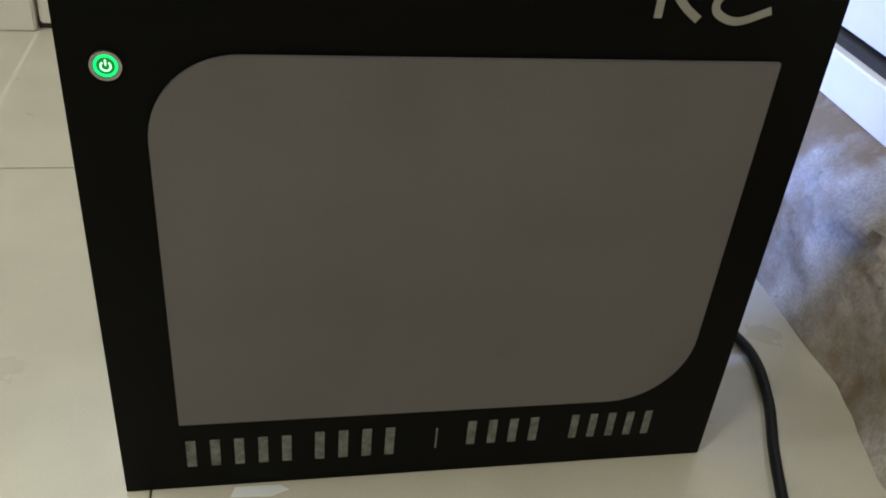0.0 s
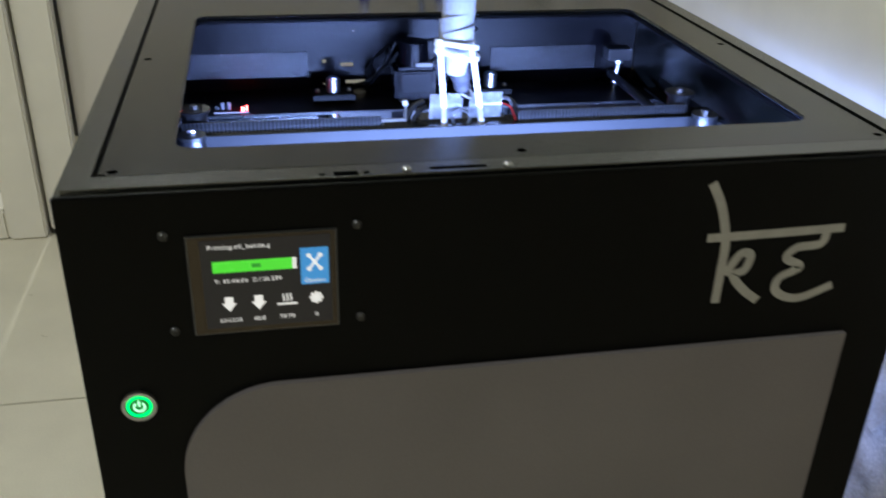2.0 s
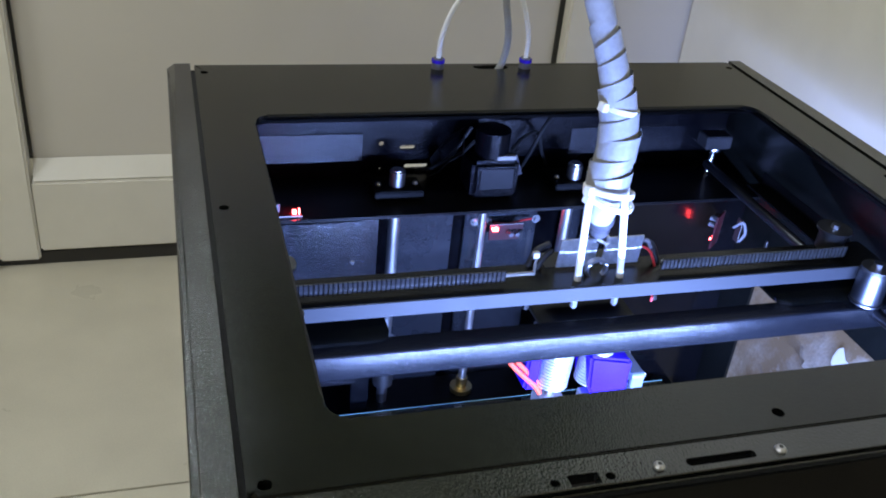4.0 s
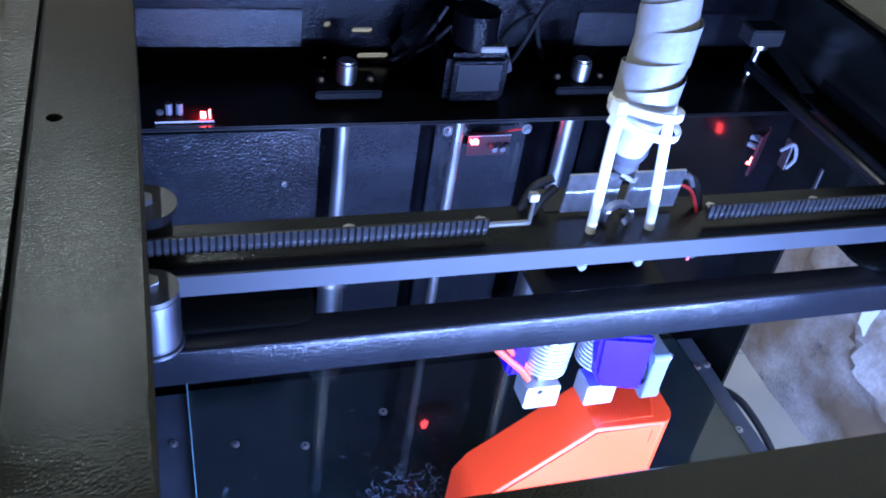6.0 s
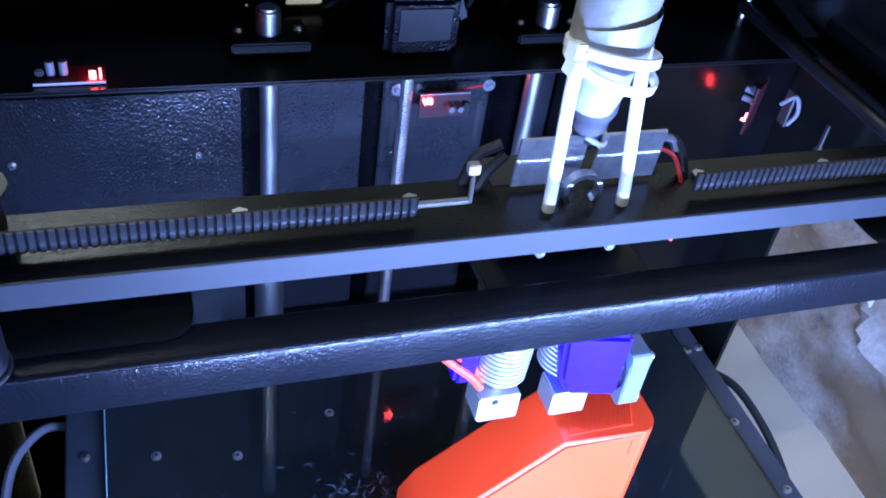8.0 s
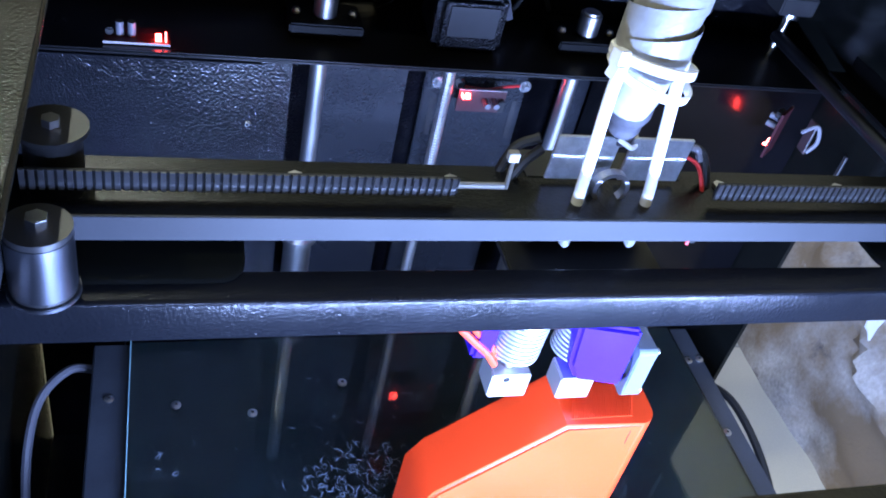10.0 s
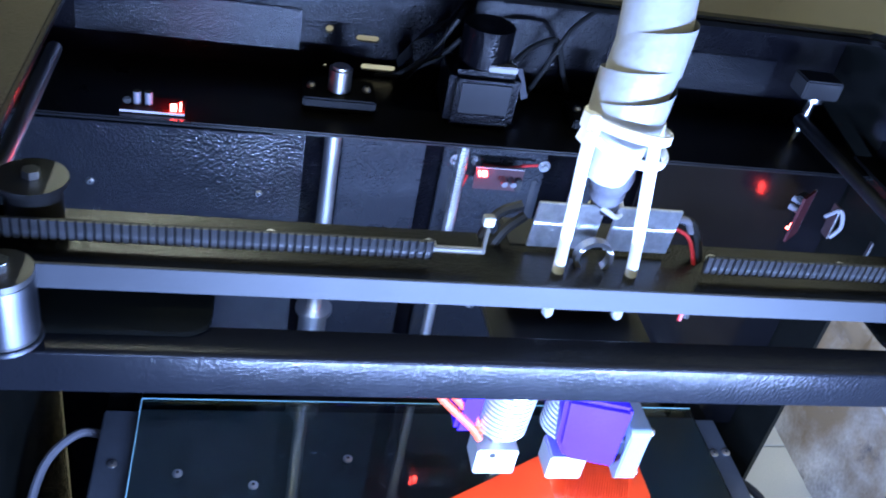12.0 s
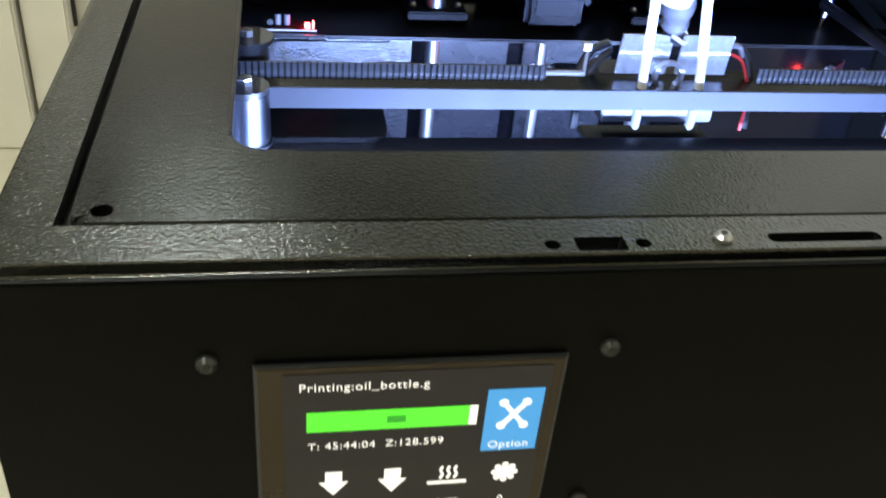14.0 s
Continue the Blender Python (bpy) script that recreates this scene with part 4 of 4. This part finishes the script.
for y, z in ((0.2130, 0.3610), (0.2390, 0.3610), (0.2130, 0.3870), (0.2390, 0.3870)):
    screw(fan, (0.3041, y, z), (1, 0, 0), 0.0022, 0.0018, STEEL)

# wiring beside the head
wires(head, "head_wire", RED_WIRE, [[(0.2960, 0.2440, 0.4760), (0.3040, 0.2400, 0.4720), (0.3080, 0.2330, 0.4560), (0.3070, 0.2300, 0.4380)]], 0.0009)
wires(head, "head_wire", RUBBER, [[(0.2950, 0.2460, 0.4800), (0.3060, 0.2440, 0.4760), (0.3110, 0.2380, 0.4580), (0.3100, 0.2320, 0.4380)], [(0.2340, 0.2480, 0.4740), (0.2250, 0.2440, 0.4680), (0.2180, 0.2400, 0.4540), (0.2160, 0.2360, 0.4360)], [(0.2330, 0.2500, 0.4780), (0.2230, 0.2500, 0.4720), (0.2150, 0.2450, 0.4560)]], 0.0022)
wires(head, "head_wire", GREY_PLASTIC, [[(0.2960, 0.2440, 0.4800), (0.3020, 0.2440, 0.4790), (0.3050, 0.2430, 0.4740)]], 0.0016)

# belt clip and ties
tie = one("cable_tie", NYLON, head, lambda bm: (box(bm, 0.1930, 0.2265, 0.4690, 0.2140, 0.2279, 0.4718), box(bm, 0.2128, 0.2265, 0.4690, 0.2144, 0.2279, 0.4830), box(bm, 0.2110, 0.2255, 0.4826, 0.2152, 0.2290, 0.4866)), "white nylon cable tie", bevel=0.0003)

# ---- hose from the head to the back ----
HOSE = [(0.2530, 0.2290, 0.5080), (0.2535, 0.2270, 0.5200), (0.2525, 0.2255, 0.5380), (0.2535, 0.2250, 0.5600), (0.2520, 0.2255, 0.5750), (0.2480, 0.2265, 0.5900), (0.2440, 0.2275, 0.6050), (0.2360, 0.2300, 0.6250), (0.2240, 0.2400, 0.6600), (0.2150, 0.2710, 0.6980), (0.2170, 0.3400, 0.7200), (0.2350, 0.4060, 0.7000), (0.2530, 0.4500, 0.6600), (0.2600, 0.4680, 0.6150)]


def hose_radius(t):
    return float(np.interp(t, (0, 0.12, 0.24, 0.32, 0.40, 0.48, 0.56, 1), (0.0100, 0.0128, 0.0126, 0.0110, 0.0099, 0.0090, 0.0080, 0.0066)))


hose = one("cable_hose", SLEEVE, printer, lambda bm: sweep(bm, HOSE, lambda t: 0.85 * hose_radius(t), 16, 10), "cable hose bound in translucent white spiral wrap", smooth=True)


def wrap(bm):
    """Overlapping turns of a flat band wound round the hose."""
    path = smooth_path(HOSE, 40)
    path = path[46:]
    side = Vector((1, 0, 0))
    last = None
    for i in range(len(path) - 1):
        d = (path[i + 1] - path[i]).normalized()
        side = (side - d * side.dot(d)).normalized()
        up = d.cross(side)
        t = (i + 46) / (len(path) + 46)
        pitch = 0.0125
        turns = sum(((path[j + 1] - path[j]).length for j in range(i)), 0) / pitch if i < 2 else turns + (path[i] - path[i - 1]).length / pitch
        steps = 3
        for k in range(steps):
            f = k / steps
            a = 2 * math.pi * (turns + f * (path[i + 1] - path[i]).length / pitch)
            p = path[i].lerp(path[i + 1], f)
            out = math.cos(a) * side + math.sin(a) * up
            r = hose_radius(t)
            wob = 0.0016 * noise.noise((turns * 1.3, a * 0.4, 2.0))
            slant = 0.0026 * math.sin(a + 2.5 * noise.noise((turns * 0.35, 8, 1)))
            bulge = 0.0007 * noise.noise((turns * 0.5, 3, 9))
            lo = bm.verts.new(p + out * (r - 0.0001 + wob) - d * (0.0070 + slant + 0.0010 * noise.noise((turns * 0.6, 1, 5))))
            hi = bm.verts.new(p + out * (r + 0.0003 + wob + bulge) + d * (0.0104 - slant + 0.0018 * noise.noise((turns * 0.8, 4, 5))))
            if last:
                bm.faces.new((last[0], last[1], hi, lo))
            last = (lo, hi)


one("spiral_wrap", SLEEVE, hose, wrap, "translucent white spiral wrap", smooth=True)


def tie_ring(c, r, tilt, w=0.0040):
    """A cable tie round the hose, with its square lock."""
    ob = one("cable_tie", WHITE_PLASTIC, hose, lambda bm: (sheet(bm, circle(0, 0, r + 0.0013, 28), [circle(0, 0, r, 28)], "z", -w / 2, w / 2), box(bm, -r - 0.0055, -0.0026, -0.0028, -r - 0.0005, 0.0026, 0.0028)), "white nylon cable tie", bevel=0.0004)
    ob.matrix_world = pose(*c, tilt, 12, 20)
    return ob


tie_ring((0.2540, 0.2250, 0.5300), 0.0150, -8, 0.0040)
tie_ring((0.2545, 0.2245, 0.5245), 0.0155, 6, 0.0036)
tie_ring((0.2500, 0.2260, 0.5850), 0.0106, 0, 0.0036)

# the head with its gantry stands a little to the back
for ob in (head, hose):
    ob.location.x, ob.location.y = ob.location.x + HEAD_X, ob.location.y + HEAD_Y

# tubes and cable out of the back
for x in (0.2165, 0.2940):
    fit_ob = one("tube_fitting", GREY_PLASTIC, printer, lambda bm: (rod(bm, (x, 0.4750, 0.5195), (x, 0.4750, 0.5250), 0.0052, seg=18), rod(bm, (x, 0.4750, 0.5250), (x, 0.4750, 0.5290), 0.0042, seg=18)), "grey push-in tube fitting with violet collar", smooth=True)
    one("collar", BLUE_PLASTIC, fit_ob, lambda bm: rod(bm, (x, 0.4750, 0.5252), (x, 0.4750, 0.5278), 0.0056, seg=18), smooth=True)
one("feed_tube", PTFE, printer, lambda bm: sweep(bm, [(0.2165, 0.4750, 0.5250), (0.2180, 0.4750, 0.5480), (0.2280, 0.4755, 0.5740), (0.2480, 0.4760, 0.5960), (0.2640, 0.4760, 0.6080), (0.2680, 0.4740, 0.6200)], 0.0021, 10), "white filament feed tube", smooth=True)
one("feed_tube", PTFE, printer, lambda bm: sweep(bm, [(0.2940, 0.4750, 0.5250), (0.2935, 0.4750, 0.5480), (0.2860, 0.4755, 0.5740), (0.2760, 0.4760, 0.5960), (0.2700, 0.4760, 0.6150)], 0.0021, 10), "white filament feed tube", smooth=True)
one("back_cable", SLEEVE, printer, lambda bm: sweep(bm, [(0.2660, 0.4765, 0.5080), (0.2740, 0.4765, 0.5260), (0.2760, 0.4765, 0.5480), (0.2700, 0.4760, 0.5800), (0.2680, 0.4750, 0.6160)], 0.0030, 10), "cable in grey wrap", smooth=True)

# ---- printed bottle on the bed ----
bottle = thing("printed_bottle", "half-finished red printed oil bottle on the glass bed", "bottle", at=(0.27, 0.23, 0.2178))
PROFILE = [(0.2120, 0.2180), (0.3240, 0.2180), (0.3240, 0.3460), (0.2765, 0.3460), (0.2200, 0.2990), (0.2130, 0.2870)]


def bottle_mesh(bm):
    sheet(bm, PROFILE, [], "y", 0.2090, 0.2440)
    long_edges = [e for e in bm.edges if all(v.co.x > 0.31 for v in e.verts) and abs(e.verts[0].co.z - e.verts[1].co.z) > 0.05]
    bmesh.ops.bevel(bm, geom=long_edges, offset=0.009, segments=6, affect="EDGES", profile=0.5)
    bm.normal_update()
    bmesh.ops.bevel(bm, geom=[e for e in bm.edges if len(e.link_faces) == 2 and e.calc_face_angle(0) > 0.45 and not (e.verts[0].co.y - e.verts[1].co.y)], offset=0.002, segments=3, affect="EDGES")


def in_bottle(ob):
    ob.matrix_parent_inverse = Matrix.Translation(bottle.location).inverted()
    return ob


in_bottle(one("bottle_body", RED_PLA, bottle, bottle_mesh, "red printed bottle body with fine layer lines", smooth=True))
line = in_bottle(one("infill_line", RED_PLA, bottle, lambda bm: rod(bm, (-0.005, -0.0125, 0), (0.005, 0.0125, 0), 0.0004, seg=6)))
line.location = (0.2850, 0.2265, 0.3461)
for k in range(1, 25):
    more = in_bottle(new("infill_line", line.data))
    more.parent = bottle
    in_bottle(more).location = (0.2850 + 0.0013 * k, 0.2265, 0.3461)
in_bottle(one("seam", BLACK_PLASTIC, bottle, lambda bm: box(bm, 0.3105, 0.2088, 0.3310, 0.3109, 0.2091, 0.3410)))
glue = mat("dried_glue", (0.085, 0.105, 0.130), 0.6, grain=0.6, grain_size=0.002, stain=0.6, stain_size=0.004)


def smears(bm):
    """Thin wandering strings and small flecks lying on the glass."""
    rng = random.Random(4)
    for cx, cy, n, spread in ((0.212, 0.282, 120, 0.016), (0.186, 0.268, 60, 0.013), (0.352, 0.205, 110, 0.013), (0.120, 0.300, 14, 0.040), (0.320, 0.330, 16, 0.050), (0.230, 0.345, 10, 0.030)):
        for _ in range(n):
            p = Vector((rng.gauss(cx, spread), rng.gauss(cy, spread * 0.7), 0.21765))
            a, w, last = rng.uniform(0, 6.28), rng.uniform(0.00008, 0.00045), None
            turn = rng.uniform(-0.7, 0.7)
            steps = rng.randint(3, 12)
            for k in range(steps):
                e = Vector((-math.sin(a), math.cos(a), 0)) * w * math.sin(math.pi * (k + 0.4) / steps)
                pair = (bm.verts.new(p - e), bm.verts.new(p + e))
                if last:
                    bm.faces.new((last[0], last[1], pair[1], pair[0]))
                last = pair
                p = p + 0.0009 * Vector((math.cos(a), math.sin(a), 0))
                a += turn + rng.uniform(-0.5, 0.5)


tagged(one("dried_glue", glue, bed, smears, "pale smears and strings of dried glue on the glass"), kind="stuff")

# ---- power cable on the floor ----
tagged(one("power_cable", RUBBER, None, lambda bm: sweep(bm, [(0.540, 0.420, 0.006), (0.580, 0.300, 0.006), (0.615, 0.200, 0.006), (0.632, 0.130, 0.006), (0.618, 0.060, 0.006), (0.590, -0.010, 0.006), (0.562, -0.090, 0.006), (0.520, -0.200, 0.006), (0.44, -0.34, 0.006)], 0.0055, 12), smooth=True), "black rubber power cable lying on the floor", "cable")

tagged(one("paper_scrap", WHITE_PLASTIC, None, lambda bm: sheet(bm, [(0.086, -0.014), (0.120, -0.016), (0.136, -0.010), (0.128, -0.004), (0.090, -0.003)], [], "z", 0.0, 0.0006)), "small white paper scrap on the tiled floor", "paper")

# ---- floor tiles ----
TILE = 0.800
tile_mesh = None
for i in range(-5, 2):
    for j in range(-5, 2):
        x, y = 0.020 + TILE * i, 0.560 + TILE * j
        if tile_mesh is None:
            bm = bmesh.new()
            box(bm, 0.0010, 0.0010, -0.0029, TILE - 0.0010, TILE - 0.0010, 0.0)
            tile = part("tile", bm, FLOOR_TILE, bpy.data.objects["floor"], bevel=0.0006)
            tile_mesh = tile.data
        else:
            tile = new("tile", tile_mesh)
            tile.parent = bpy.data.objects["floor"]
        tile.location = (x, y, 0)
